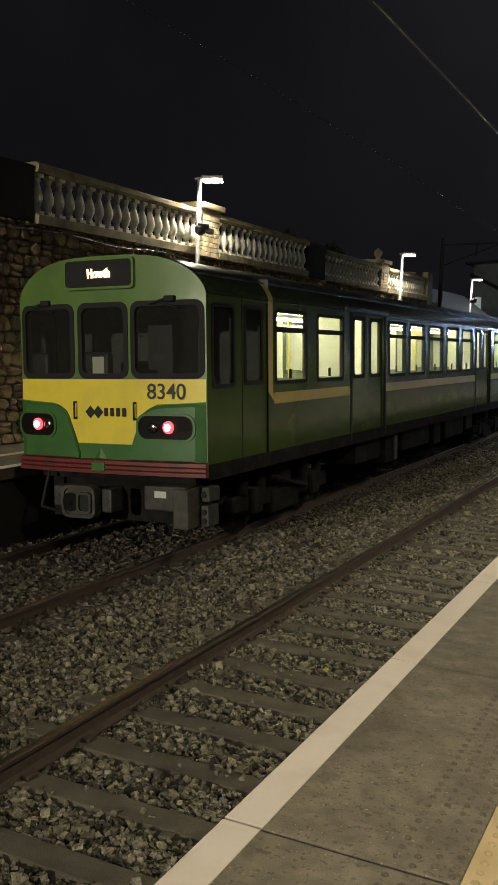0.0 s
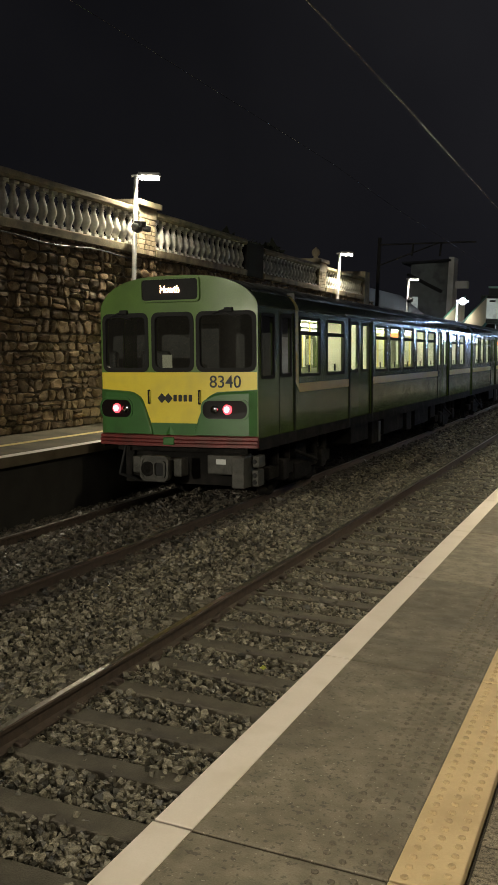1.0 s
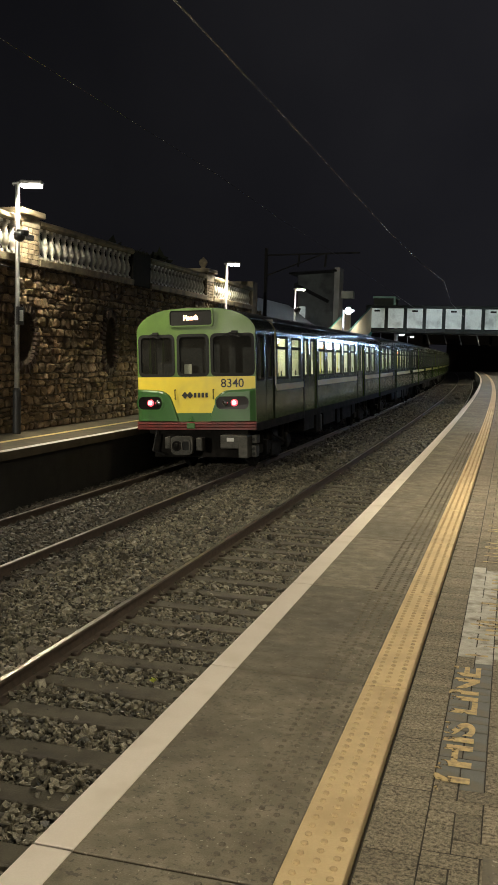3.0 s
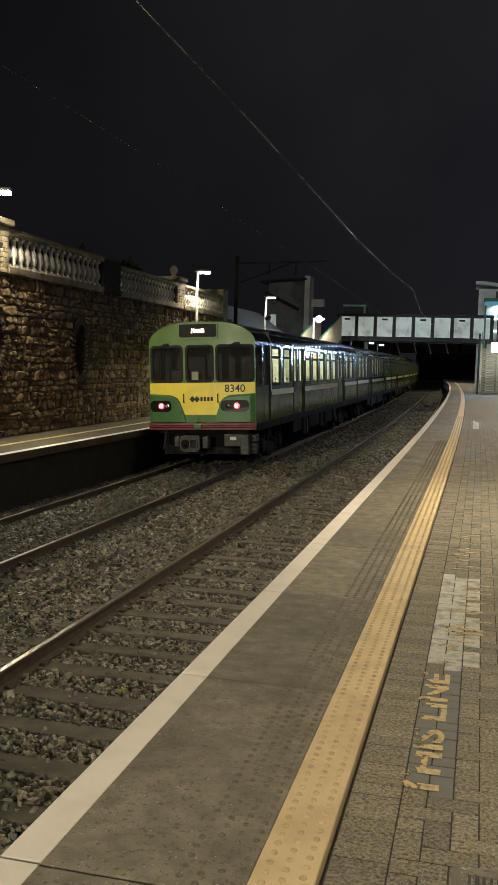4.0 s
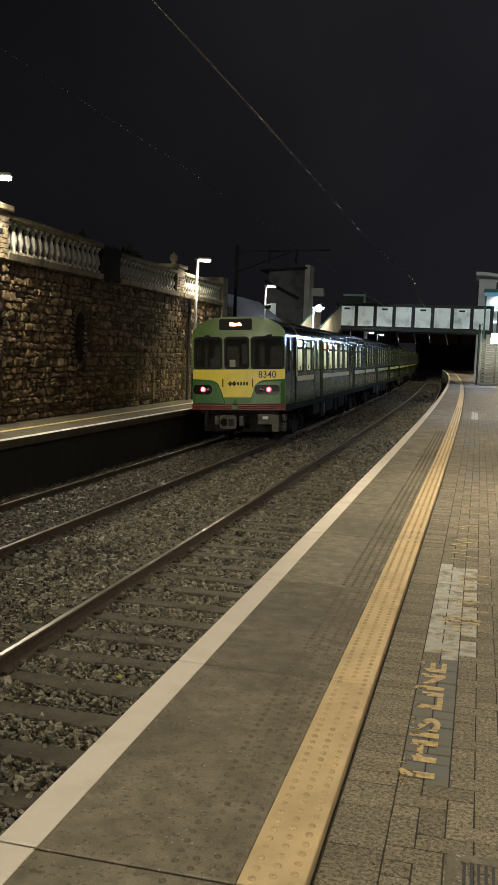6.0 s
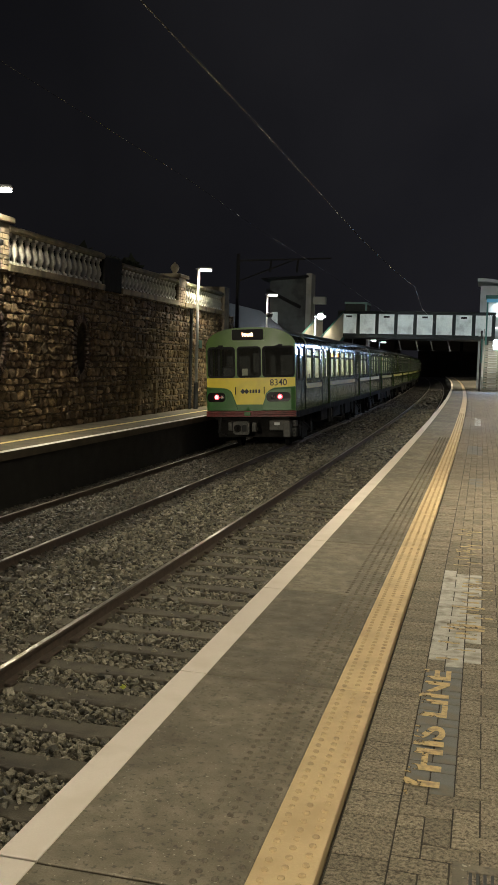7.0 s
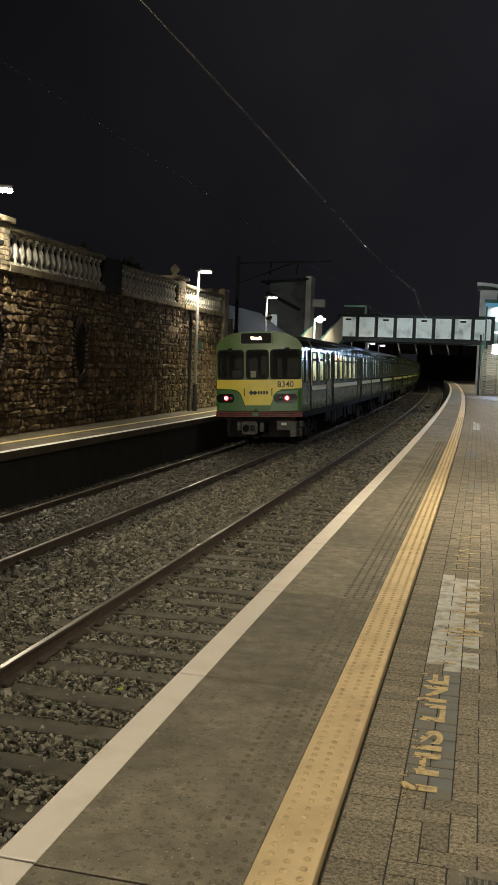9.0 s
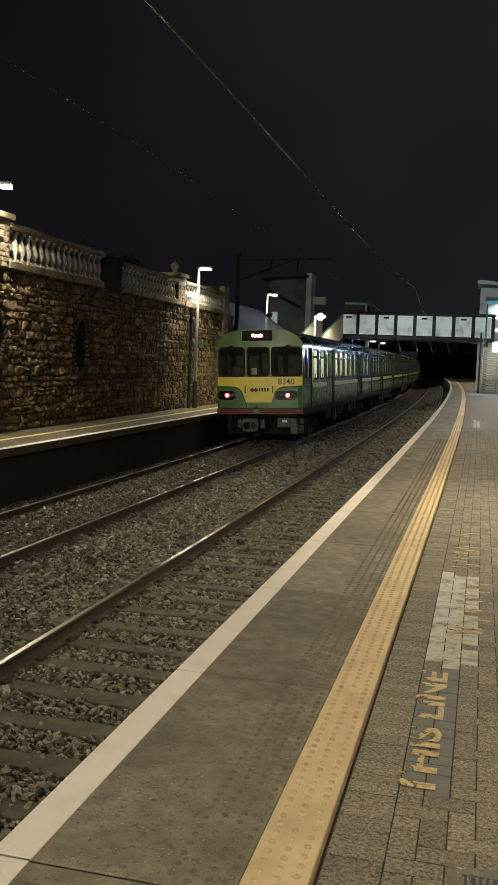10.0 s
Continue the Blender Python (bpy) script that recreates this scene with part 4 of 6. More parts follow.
def street_lamp(x, y, z0, z1, arm, watts, color, glow, cams=False, sign=False, aimx=1.0, aimy=0.35, lean=-30, spread=170):
    """A slim platform lamp whose flat head reaches out from the post."""
    t = thing("platform_lamp", x, y, z0, "slim grey metal lamp post with a glowing flat head", "lamp post", "platform lamps")
    h = z1 - z0
    bm = bmesh.new()
    rod(bm, (0, 0, 0), (0, 0, h), 0.055, 0.045, 14)
    part("post", bm, M_POST, t, smooth=True)
    bm = bmesh.new()
    rod(bm, (0, 0, 0), (0, 0, 0.9), 0.085, 0.085, 14)
    rod(bm, (0, 0, 0.9), (0, 0, 0.95), 0.085, 0.055, 14)
    part("base_sleeve", bm, M_DARKMETAL, t, "dark base sleeve")
    n = math.hypot(aimx, aimy)
    ux, uy = aimx / n, aimy / n
    ang = math.degrees(math.atan2(uy, ux))
    bm = bmesh.new()
    rod(bm, (-0.1 * ux, -0.1 * uy, h), (arm * ux, arm * uy, h + 0.03), 0.03, 0.03, 10)
    part("arm", bm, M_POST, t)
    bm = bmesh.new()
    box(bm, -0.24, 0.24, -0.14, 0.14, 0.0, 0.08, 0.035)
    for v in bm.verts:
        v.co.y *= 1 - 0.45 * (v.co.x / 0.24) ** 2
    hd = part("head", bm, M_POST, t)
    hd.matrix_basis = pose(arm * ux + 0.22 * ux, arm * uy + 0.22 * uy, h + 0.0, 0, 0, ang)
    bm = bmesh.new()
    box(bm, -0.21, 0.21, -0.105, 0.105, -0.06, -0.004, 0.027)
    g = part("diffuser", bm, glow, hd, "glowing lens")
    if cams:
        for dz, a in ((-0.95, -30), (-1.0, 60)):
            bm = bmesh.new()
            box(bm, 0.05, 0.36, -0.06, 0.06, -0.06, 0.06, 0.02)
            rod(bm, (0, 0, -0.08), (0.1, 0, 0), 0.025, 0.025, 8)
            c = part("camera_housing", bm, M_DARKMETAL, t, "dark security camera")
            c.matrix_basis = pose(0, 0, h + dz, 0, 8, a)
        bm = bmesh.new()
        lathe(bm, [(0.02, -0.14), (0.11, -0.09), (0.13, 0.0), (0.11, 0.05), (0.03, 0.06)], 14, pose(0.10, -0.08, h - 1.02))
        part("speaker", bm, M_DARKMETAL, t, "dark dome speaker")
    if sign:
        bm = bmesh.new()
        box(bm, 0.05, 0.09, -0.13, 0.13, 2.25, 2.62, 0.006)
        s = part("notice_board", bm, M_DARKMETAL, t, "small dark notice board")
        bm = bmesh.new()
        box(bm, 0.09, 0.094, -0.06, 0.08, 2.33, 2.55)
        part("notice", bm, M_RENDER, s, "small pale notice")
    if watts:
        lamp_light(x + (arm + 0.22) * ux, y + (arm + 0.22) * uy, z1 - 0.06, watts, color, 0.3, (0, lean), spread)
    return t


# ---- train ----
CAR, HALF = 20.4, 1.43
Z_BOT, Z_WIN0, Z_WIN1, Z_EAVE, Z_ROOF = 0.03, 1.12, 2.08, 2.20, 2.70
WINDOWS = [(2.05, 3.13), (3.58, 4.66), (7.12, 8.12), (8.46, 9.52), (9.90, 10.98), (11.40, 12.48), (12.86, 13.94), (16.62, 17.60), (18.05, 19.10)]
DOORS = [(5.06, 6.86), (14.36, 16.16)]


def strip(bm, side, y0, y1, z0, z1, out=0.0, thick=0.06):
    x = side * (HALF + out)
    box(bm, min(x, x - side * thick), max(x, x - side * thick), y0, y1, z0, z1)


def sheet(bm, x, side, y0, y1, z0, z1):
    """A single pane whose outer face looks away from the car."""
    q = [bm.verts.new((x, y, z)) for y, z in ((y0, z0), (y1, z0), (y1, z1), (y0, z1))]
    bm.faces.new(q if side > 0 else q[::-1])


def arch(x):
    """Height of the roof line over the car's width."""
    u = min(1.0, abs(x) / HALF)
    return Z_EAVE + (Z_ROOF - Z_EAVE) * max(0.0, 1 - u ** 3.1) ** 0.6


def car_side(car, side, cab):
    """One side: panels with real window and door openings."""
    first = 2.0 if cab else 0.05
    holes = [(a, b) for a, b in WINDOWS]
    if not cab:
        holes = [(0.7, 1.7)] + holes
    if cab:
        holes = [(0.25, 0.80)] + holes
        doors = [(1.04, 1.80)] + DOORS
    else:
        doors = DOORS
    cuts = sorted([(a, b, "w") for a, b in holes] + [(a, b, "d") for a, b in doors])
    ys = sorted({0.105 if cab else 0.02, CAR - 0.05, *[c for a, b, _ in cuts for c in (a, b)]})
    zs = [Z_BOT, Z_WIN0, Z_WIN1, Z_EAVE - 0.04, Z_EAVE]
    bm = bmesh.new()
    for dx in (0.0, 0.06):
        grid = {(y, z): bm.verts.new((side * (HALF - dx), y, z)) for y in ys for z in zs}
        for ya, yb in zip(ys, ys[1:]):
            kind = next((k for a, b, k in cuts if a <= ya and yb <= b), "")
            for za, zb in zip(zs, zs[1:]):
                if (kind == "w" and za == Z_WIN0) or (kind == "d" and zb < Z_EAVE):
                    continue
                bm.faces.new((grid[ya, za], grid[yb, za], grid[yb, zb], grid[ya, zb]))
    for v in [v for v in bm.verts if not v.link_faces]:
        bm.verts.remove(v)
    outer = [e for e in bm.edges if len(e.link_faces) == 1 and abs(e.verts[0].co.x) > HALF - 0.01]
    twin = {(round(v.co.y, 4), round(v.co.z, 4)): v for v in bm.verts if abs(v.co.x) < HALF - 0.01}
    for e in outer:
        p, q = e.verts
        bm.faces.new((p, q, twin[round(q.co.y, 4), round(q.co.z, 4)], twin[round(p.co.y, 4), round(p.co.z, 4)]))
    bmesh.ops.recalc_face_normals(bm, faces=bm.faces)
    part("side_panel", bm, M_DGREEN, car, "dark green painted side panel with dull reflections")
    # lower skirt
    bm = bmesh.new()
    strip(bm, side, 0.13 if cab else 0.05, CAR - 0.05, Z_BOT - 0.03, Z_BOT + 0.16, 0.006, 0.01)
    part("sill", bm, M_UNDER, car, "grimy lower sill")
    # waist stripe
    bm = bmesh.new()
    segs = [(2.0 if cab else 0.1, 5.0), (6.92, 14.3), (16.22, CAR - 0.1)]
    for a, b in segs:
        strip(bm, side, a, b, 0.83, 0.98, 0.004, 0.006)
    if cab:
        x = side * (HALF + 0.004)
        for q in (((1.80, 2.20), (1.95, 2.20), (1.95, 1.00), (1.80, 1.00)), ((1.80, 1.0), (1.95, 1.0), (2.05, 0.83), (2.02, 0.83))):
            fs = [bm.verts.new((x, yy, zz)) for yy, zz in q]
            bm.faces.new(fs)
    part("waist_stripe", bm, M_STRIPE, car, "faded yellow waist stripe")
    # windows
    for a, b in holes:
        small = b - a < 0.7
        bm = bmesh.new()
        x = side * (HALF + 0.008)
        o = round_rect(a - 0.03, b + 0.03, Z_WIN0 - 0.03, Z_WIN1 + 0.03, 0.08)
        i = round_rect(a + 0.02, b - 0.02, Z_WIN0 + 0.02, Z_WIN1 - 0.02, 0.05)
        ring(bm, o, i, 0, 0.04)
        if not small:
            outline(bm, [(a, 1.80), (b, 1.80), (b, 1.87), (a, 1.87)], 0.0, 0.03)
        bmesh.ops.transform(bm, matrix=Matrix(((0, -side, 0, x), (1, 0, 0, 0), (0, 0, 1, 0), (0, 0, 0, 1))), verts=bm.verts)
        bmesh.ops.recalc_face_normals(bm, faces=bm.faces)
        w = part("window", bm, M_BLACK, car, "window in a black rubber frame")
        bm = bmesh.new()
        xs = side * (HALF - 0.03)
        sheet(bm, xs, side, a, b, Z_WIN0, Z_WIN1)
        pn = part("pane", bm, M_CABPANE if small else M_PANE, w)
        pn.visible_shadow = False
        if not small:
            bm = bmesh.new()
            box(bm, xs + side * 0.004, xs + side * 0.012, (a + b) / 2 - 0.045, (a + b) / 2 + 0.045, Z_WIN0 + 0.04, Z_WIN0 + 0.17)
            part("window_sticker", bm, M_BLACK, w, "small dark notice on the glass")
    # doors
    for a, b in doors:
        cabdoor = b - a < 1
        leaves = [(a, b)] if cabdoor else [(a + 0.05, (a + b) / 2 - 0.012), ((a + b) / 2 + 0.012, b - 0.05)]
        for la, lb in leaves:
            wa, wb = la + 0.16, lb - 0.16
            if cabdoor:
                wa, wb = la + 0.12, lb - 0.16
            bm = bmesh.new()
            r = -0.035 if not cabdoor else -0.02
            strip(bm, side, la, lb, 0.07, Z_WIN0, r, 0.05)
            strip(bm, side, la, lb, Z_WIN1 + 0.03, Z_EAVE - 0.03, r, 0.05)
            strip(bm, side, la, wa, Z_WIN0, Z_WIN1 + 0.03, r, 0.05)
            strip(bm, side, wb, lb, Z_WIN0, Z_WIN1 + 0.03, r, 0.05)
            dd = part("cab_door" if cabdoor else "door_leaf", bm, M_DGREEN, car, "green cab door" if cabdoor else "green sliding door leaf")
            bm = bmesh.new()
            o = round_rect(wa - 0.04, wb + 0.04, Z_WIN0 - 0.02, Z_WIN1 + 0.05, 0.08)
            i = round_rect(wa + 0.02, wb - 0.02, Z_WIN0 + 0.04, Z_WIN1 - 0.01, 0.06)
            ring(bm, o, i, 0, 0.03)
            bmesh.ops.transform(bm, matrix=Matrix(((0, -side, 0, side * (HALF + r + 0.008)), (1, 0, 0, 0), (0, 0, 1, 0), (0, 0, 0, 1))), verts=bm.verts)
            bmesh.ops.recalc_face_normals(bm, faces=bm.faces)
            part("door_window_frame", bm, M_BLACK, dd, "black rubber frame")
            bm = bmesh.new()
            xs = side * (HALF + r - 0.02)
            sheet(bm, xs, side, wa, wb, Z_WIN0, Z_WIN1 + 0.03)
            pn = part("pane", bm, M_CABPANE if cabdoor else M_PANE, dd)
            pn.visible_shadow = False
        for yy in ([a, b] if not cabdoor else [a - 0.01, b]):
            bm = bmesh.new()
            strip(bm, side, yy - (0.03 if not cabdoor else 0.008), yy + (0.03 if not cabdoor else 0.008), 0.06, Z_EAVE - 0.02, 0.012 if not cabdoor else 0.004, 0.03)
            part("door_post", bm, M_BLACK, car, "dark door pillar")
        if not cabdoor:
            bm = bmesh.new()
            strip(bm, side, a - 0.35, b + 0.1, Z_EAVE + 0.0, Z_EAVE + 0.05, 0.04, 0.06)
            part("door_gutter", bm, M_ROOF, car, "rain gutter over the door")


def roof_strip(bm, xs, y0, y1):
    rows_ = [[bm.verts.new((x * 1.003, y, arch(x) + 0.004)) for x in xs] for y in (y0, y0 + 0.08, y1)]
    for a, b in zip(rows_, rows_[1:]):
        for k in range(len(xs) - 1):
            bm.faces.new((a[k], a[k + 1], b[k + 1], b[k]))
    bmesh.ops.solidify(bm, geom=bm.faces, thickness=0.05)


def car_roof(car, cab):
    n = 56
    xs = [-HALF * math.cos(math.pi * k / n) for k in range(n + 1)]
    y0 = 0.10 if cab else 0.06
    crown = [x for x in xs if abs(x) < 1.27]
    bm = bmesh.new()
    roof_strip(bm, crown, y0, CAR - 0.05)
    part("roof", bm, M_ROOF, car, "dull dark roof", True)
    for s_ in (-1, 1):
        bm = bmesh.new()
        edge = [x for x in xs if x * s_ >= max(crown) - 0.001]
        roof_strip(bm, edge, y0, CAR - 0.05)
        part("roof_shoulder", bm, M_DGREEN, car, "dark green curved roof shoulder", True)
        if cab:
            bm = bmesh.new()
            rows_ = [[bm.verts.new((x * 1.007, y, arch(x) + 0.008)) for x in edge] for y in (1.80, 1.95)]
            for k in range(len(edge) - 1):
                bm.faces.new((rows_[0][k], rows_[0][k + 1], rows_[1][k + 1], rows_[1][k]))
            part("shoulder_stripe", bm, M_STRIPE, car, "faded yellow stripe", True)
    bm = bmesh.new()
    for side in (-1, 1):
        strip(bm, side, 0.2, CAR - 0.05, Z_EAVE + 0.235, Z_EAVE + 0.255, -0.13, 0.03)
    part("cant_rail", bm, M_ROOF, car, "rounded rain gutter along the roof edge")
    for y in (3.0, 8.0, 13.0, 17.5):
        bm = bmesh.new()
        box(bm, -0.35, 0.35, y, y + 1.4, Z_ROOF - 0.03, Z_ROOF + 0.06, 0.03)
        part("roof_vent", bm, M_ROOF, car, "low roof vent box")


def car_inside(car, cab):
    y0 = 2.0 if cab else 0.1
    bm = bmesh.new()
    box(bm, -HALF + 0.07, HALF - 0.07, 0.08, CAR - 0.1, 0.1, 0.16)
    part("floor_panel", bm, M_INFLOOR, car)
    bm = bmesh.new()
    box(bm, -HALF + 0.07, HALF - 0.07, y0, CAR - 0.1, 2.20, 2.23)
    for y in (y0, 4.98, 6.94, 14.26, 16.24, CAR - 0.14):
        for s in (-1, 1):
            if y in (y0, CAR - 0.14):
                continue
            box(bm, s * 0.75, s * 1.33, y - 0.015, y + 0.015, 0.16, 2.20)
    box(bm, -HALF + 0.07, HALF - 0.07, y0 - 0.02, y0 + 0.02, 0.1, 2.23)
    box(bm, -HALF + 0.07, HALF - 0.07, CAR - 0.14, CAR - 0.1, 0.1, 2.23)
    part("interior_panels", bm, M_INWALL, car, "cream interior ceiling and partitions")
    if cab:
        bm = bmesh.new()
        box(bm, -HALF + 0.065, HALF - 0.065, y0 - 0.06, y0 - 0.025, 0.1, 2.5)
        part("cab_bulkhead", bm, M_CABWALL, car, "dark cab bulkhead")
    bm = bmesh.new()
    box(bm, 0.9, 1.25, 10.3, 10.34, 1.90, 2.02)
    part("inside_display", bm, M_ORANGE, car, "glowing orange passenger display")
    for x in (-0.62, 0.62):
        bm = bmesh.new()
        box(bm, x - 0.07, x + 0.07, y0 + 0.3, CAR - 0.5, 2.15, 2.19)
        part("ceiling_light", bm, M_TUBE, car, "glowing strip light")
    y = y0 + 0.5
    while y < CAR - 1:
        if not any(a - 0.5 < y < b + 0.3 for a, b in DOORS):
            for s in (-1, 1):
                bm = bmesh.new()
                box(bm, s * 0.42, s * 1.32, y, y + 0.42, 0.5, 0.60)
                box(bm, s * 0.42, s * 1.32, y + 0.36, y + 0.46, 0.55, 1.14)
                part("seat", bm, M_SEAT, car, "dark green seat")
        y += 0.95
    for y in (5.2, 5.96, 6.7, 14.5, 15.26, 16.0, 3.3, 9.0, 12.0, 18.0):
        for s in (-1, 1):
            bm = bmesh.new()
            rod(bm, (s * 0.5, y, 0.16), (s * 0.5, y, 2.2), 0.018, 0.018, 8)
            part("grab_pole", bm, M_POLE, car, "yellow grab pole")


def wheelset():
    bm = bmesh.new()
    for s in (-1, 1):
        m = Matrix.Translation((s * 0.835, 0, 0)) @ pose(0, 0, 0, 0, 90 * s, 0)
        lathe(bm, [(0.42, -0.09), (0.45, -0.085), (0.45, -0.06), (0.42, -0.05), (0.415, 0.05), (0.34, 0.05), (0.30, 0.02), (0.12, 0.03), (0.1, 0.07)], 24, m)
        for k in range(6):
            box(bm, s * 0.86, s * 0.88, 0.2 * math.cos(k * 1.047) - 0.02, 0.2 * math.cos(k * 1.047) + 0.02, 0.2 * math.sin(k * 1.047) - 0.02, 0.2 * math.sin(k * 1.047) + 0.02)
    rod(bm, (-0.8, 0, 0), (0.8, 0, 0), 0.08, 0.08, 12)
    return mesh_of("wheelset", bm, M_UNDER)


WHEEL_ME = wheelset()


def car_under(car):
    wheels = []
    for c in (3.0, CAR - 3.2):
        bm = bmesh.new()
        for s in (-1, 1):
            box(bm, s * 0.98, s * 1.12, c - 1.7, c + 1.7, -0.62, -0.40, 0.03)
            box(bm, s * 0.96, s * 1.14, c - 0.5, c + 0.5, -0.78, -0.45, 0.04)
            for d in (-1.05, 1.05):
                box(bm, s * 0.95, s * 1.2, c + d - 0.17, c + d + 0.17, -0.68, -0.32, 0.04)
                rod(bm, (s * 1.08, c + d - 0.28, -0.4), (s * 1.08, c + d - 0.28, -0.08), 0.08, 0.08, 12)
                rod(bm, (s * 1.08, c + d + 0.28, -0.4), (s * 1.08, c + d + 0.28, -0.08), 0.08, 0.08, 12)
            rod(bm, (s * 1.2, c - 0.7, -0.2), (s * 1.2, c + 0.6, -0.5), 0.035, 0.035, 8)
        box(bm, -1.1, 1.1, c - 0.3, c + 0.3, -0.45, -0.12, 0.03)
        part("bogie_frame", bm, M_UNDER, car, "grimy bogie frame with springs")
        for d in (-1.05, 1.05):
            w = new("wheelset", WHEEL_ME)
            w.parent = car
            w.matrix_basis = pose(0, c + d, RAIL_Z + 0.42)
            w["label"] = "steel wheels on their axle"
            wheels.append((w, c + d))
    bm = bmesh.new()
    for y0, y1, z in ((5.6, 7.0, -0.40), (7.3, 8.0, -0.55), (8.4, 10.4, -0.42), (10.8, 11.4, -0.5), (11.8, 13.6, -0.45), (13.9, 14.6, -0.38)):
        for s in (-1, 1):
            bm = bmesh.new()
            box(bm, s * 0.55, s * 1.30, y0, y1, z, 0.02, 0.03)
            part("equipment_box", bm, M_UNDER, car, "grimy equipment box under the floor")
    bm = bmesh.new()
    box(bm, -1.2, 1.2, 0.2, CAR - 0.2, -0.06, 0.04)
    part("underframe", bm, M_UNDER, car, "grimy underframe")
    bm = bmesh.new()
    box(bm, 1.31, 1.34, 7.75, 7.95, -0.52, -0.06, 0.01)
    part("junction_box", bm, M_GREYBOX, car, "pale grey junction box")
    return wheels


def cab_front(car):
    """The flat cab end: green mask, three windscreens, yellow panel, lamps, red bumper."""
    XW = [(-1.36, -0.50), (-0.38, 0.33), (0.43, 1.38)]
    ZW = (1.24, 2.11)
    bow = lambda x: 0.10 * (abs(x) / HALF) ** 2.5
    xs = sorted(set([round(-HALF * math.cos(math.pi * k / 48), 4) for k in range(49)] + [c for w in XW for c in w]))
    zs = [0.2, 0.5, 0.8, 1.0, ZW[0], ZW[1], 2.19]
    bm = bmesh.new()
    grid = {}

    def vert(x, z):
        key = (round(x, 4), round(z, 4))
        if key not in grid:
            grid[key] = bm.verts.new((x, bow(x), z))
        return grid[key]
    for xa, xb in zip(xs, xs[1:]):
        mid = (xa + xb) / 2
        lv = zs + [9]
        for za, zb in zip(lv, lv[1:]):
            if za == ZW[0] and any(a < mid < b for a, b in XW):
                continue
            if zb == 9:
                bm.faces.new((vert(xa, za), vert(xb, za), vert(xb, arch(xb)), vert(xa, arch(xa))))
            else:
                bm.faces.new((vert(xa, za), vert(xb, za), vert(xb, zb), vert(xa, zb)))
    bmesh.ops.recalc_face_normals(bm, faces=bm.faces)
    bmesh.ops.solidify(bm, geom=bm.faces[:], thickness=0.05)
    low_y = min(v.co.y for v in bm.verts)
    if low_y < -0.01:
        bmesh.ops.translate(bm, vec=(0, 0.05, 0), verts=bm.verts)
    part("front_mask", bm, M_GREEN, car, "bright green cab front")
    for a, b in XW:
        bm = bmesh.new()
        ring(bm, round_rect(a - 0.03, b + 0.03, ZW[0] - 0.03, ZW[1] + 0.03, 0.12), round_rect(a + 0.035, b - 0.035, ZW[0] + 0.035, ZW[1] - 0.035, 0.08), -0.012, 0.06)
        for v in bm.verts:
            v.co.y += bow(v.co.x)
        w = part("windscreen", bm, M_BLACK, car, "dark windscreen in a rubber frame")
        bm = bmesh.new()
        bmesh.ops.create_grid(bm, x_segments=8, y_segments=1, size=0.5)
        for v in bm.verts:
            x = (a + b) / 2 + v.co.x * (b - a)
            v.co = Vector((x, 0.025 + bow(x), (ZW[0] + ZW[1]) / 2 + v.co.y * (ZW[1] - ZW[0])))
        bm.normal_update()
        for f in bm.faces:
            if f.normal.y > 0:
                f.normal_flip()
        pn = part("pane", bm, M_CABPANE, w)
        pn.visible_shadow = False
    # wipers
    for x0, x1 in ((-0.95, -1.15), (0.95, 0.70)):
        bm = bmesh.new()
        rod(bm, (x0, 0.02, 2.17), (x1, -0.03, 2.10), 0.014, 0.012, 6)
        rod(bm, (x0 - 0.1, -0.03, 2.12), (x0 + 0.16, -0.03, 2.04), 0.012, 0.01, 6)
        box(bm, x0 - 0.05, x0 + 0.09, -0.02, 0.06, 2.12, 2.19, 0.01)
        part("wiper", bm, M_BLACK, car, "black windscreen wiper")
    # destination box
    bm = bmesh.new()
    ring(bm, round_rect(-0.585, 0.485, 2.295, 2.675, 0.06), round_rect(-0.555, 0.455, 2.325, 2.645, 0.05), -0.045, 0.05)
    d = part("destination_box", bm, M_GREEN, car, "green-rimmed destination box")
    bm = bmesh.new()
    outline(bm, round_rect(-0.56, 0.46, 2.32, 2.65, 0.05), -0.022, -0.012)
    part("display", bm, M_BLACK, d, "black display panel")
    text_mesh("destination_text", "Howth", 0.15, pose(-0.05, -0.028, 2.485, 90, 0, 0), M_LED, d, 0.002, "glowing orange-white destination lettering", 0.84, 0.004)
    # yellow panel with a tapering lower half
    bm = bmesh.new()
    n = 26
    low = []
    for k in range(n + 1):
        x = -HALF + 0.012 + (2 * HALF - 0.024) * k / n
        low.append(x)
    zl = lambda x: 0.41 + 0.0 * x if -0.44 < x < 0.40 else (0.41 + min(1, (abs(x + 0.02) - 0.42) / 0.14) * 0.34 if abs(x + 0.02) < 0.56 else 0.75 + min(1.0, (abs(x + 0.02) - 0.56) / 0.22) ** 0.6 * 0.14 + 0.05 * (abs(x) / HALF) ** 2)
    xs2 = sorted(set([round(v, 4) for v in low] + [-0.46, -0.44, -0.5, -0.55, -0.58, -0.62, -0.68, 0.40, 0.42, 0.46, 0.51, 0.54, 0.58, 0.64]))
    rows = [(bm.verts.new((x, bow(x) - 0.006, zl(x))), bm.verts.new((x, bow(x) - 0.006, 1.205))) for x in xs2]
    for (a, b), (c, e) in zip(rows, rows[1:]):
        bm.faces.new((a, c, e, b))
    bmesh.ops.recalc_face_normals(bm, faces=bm.faces)
    bmesh.ops.solidify(bm, geom=bm.faces[:], thickness=0.004)
    part("yellow_panel", bm, M_YELLOW, car, "yellow warning panel")
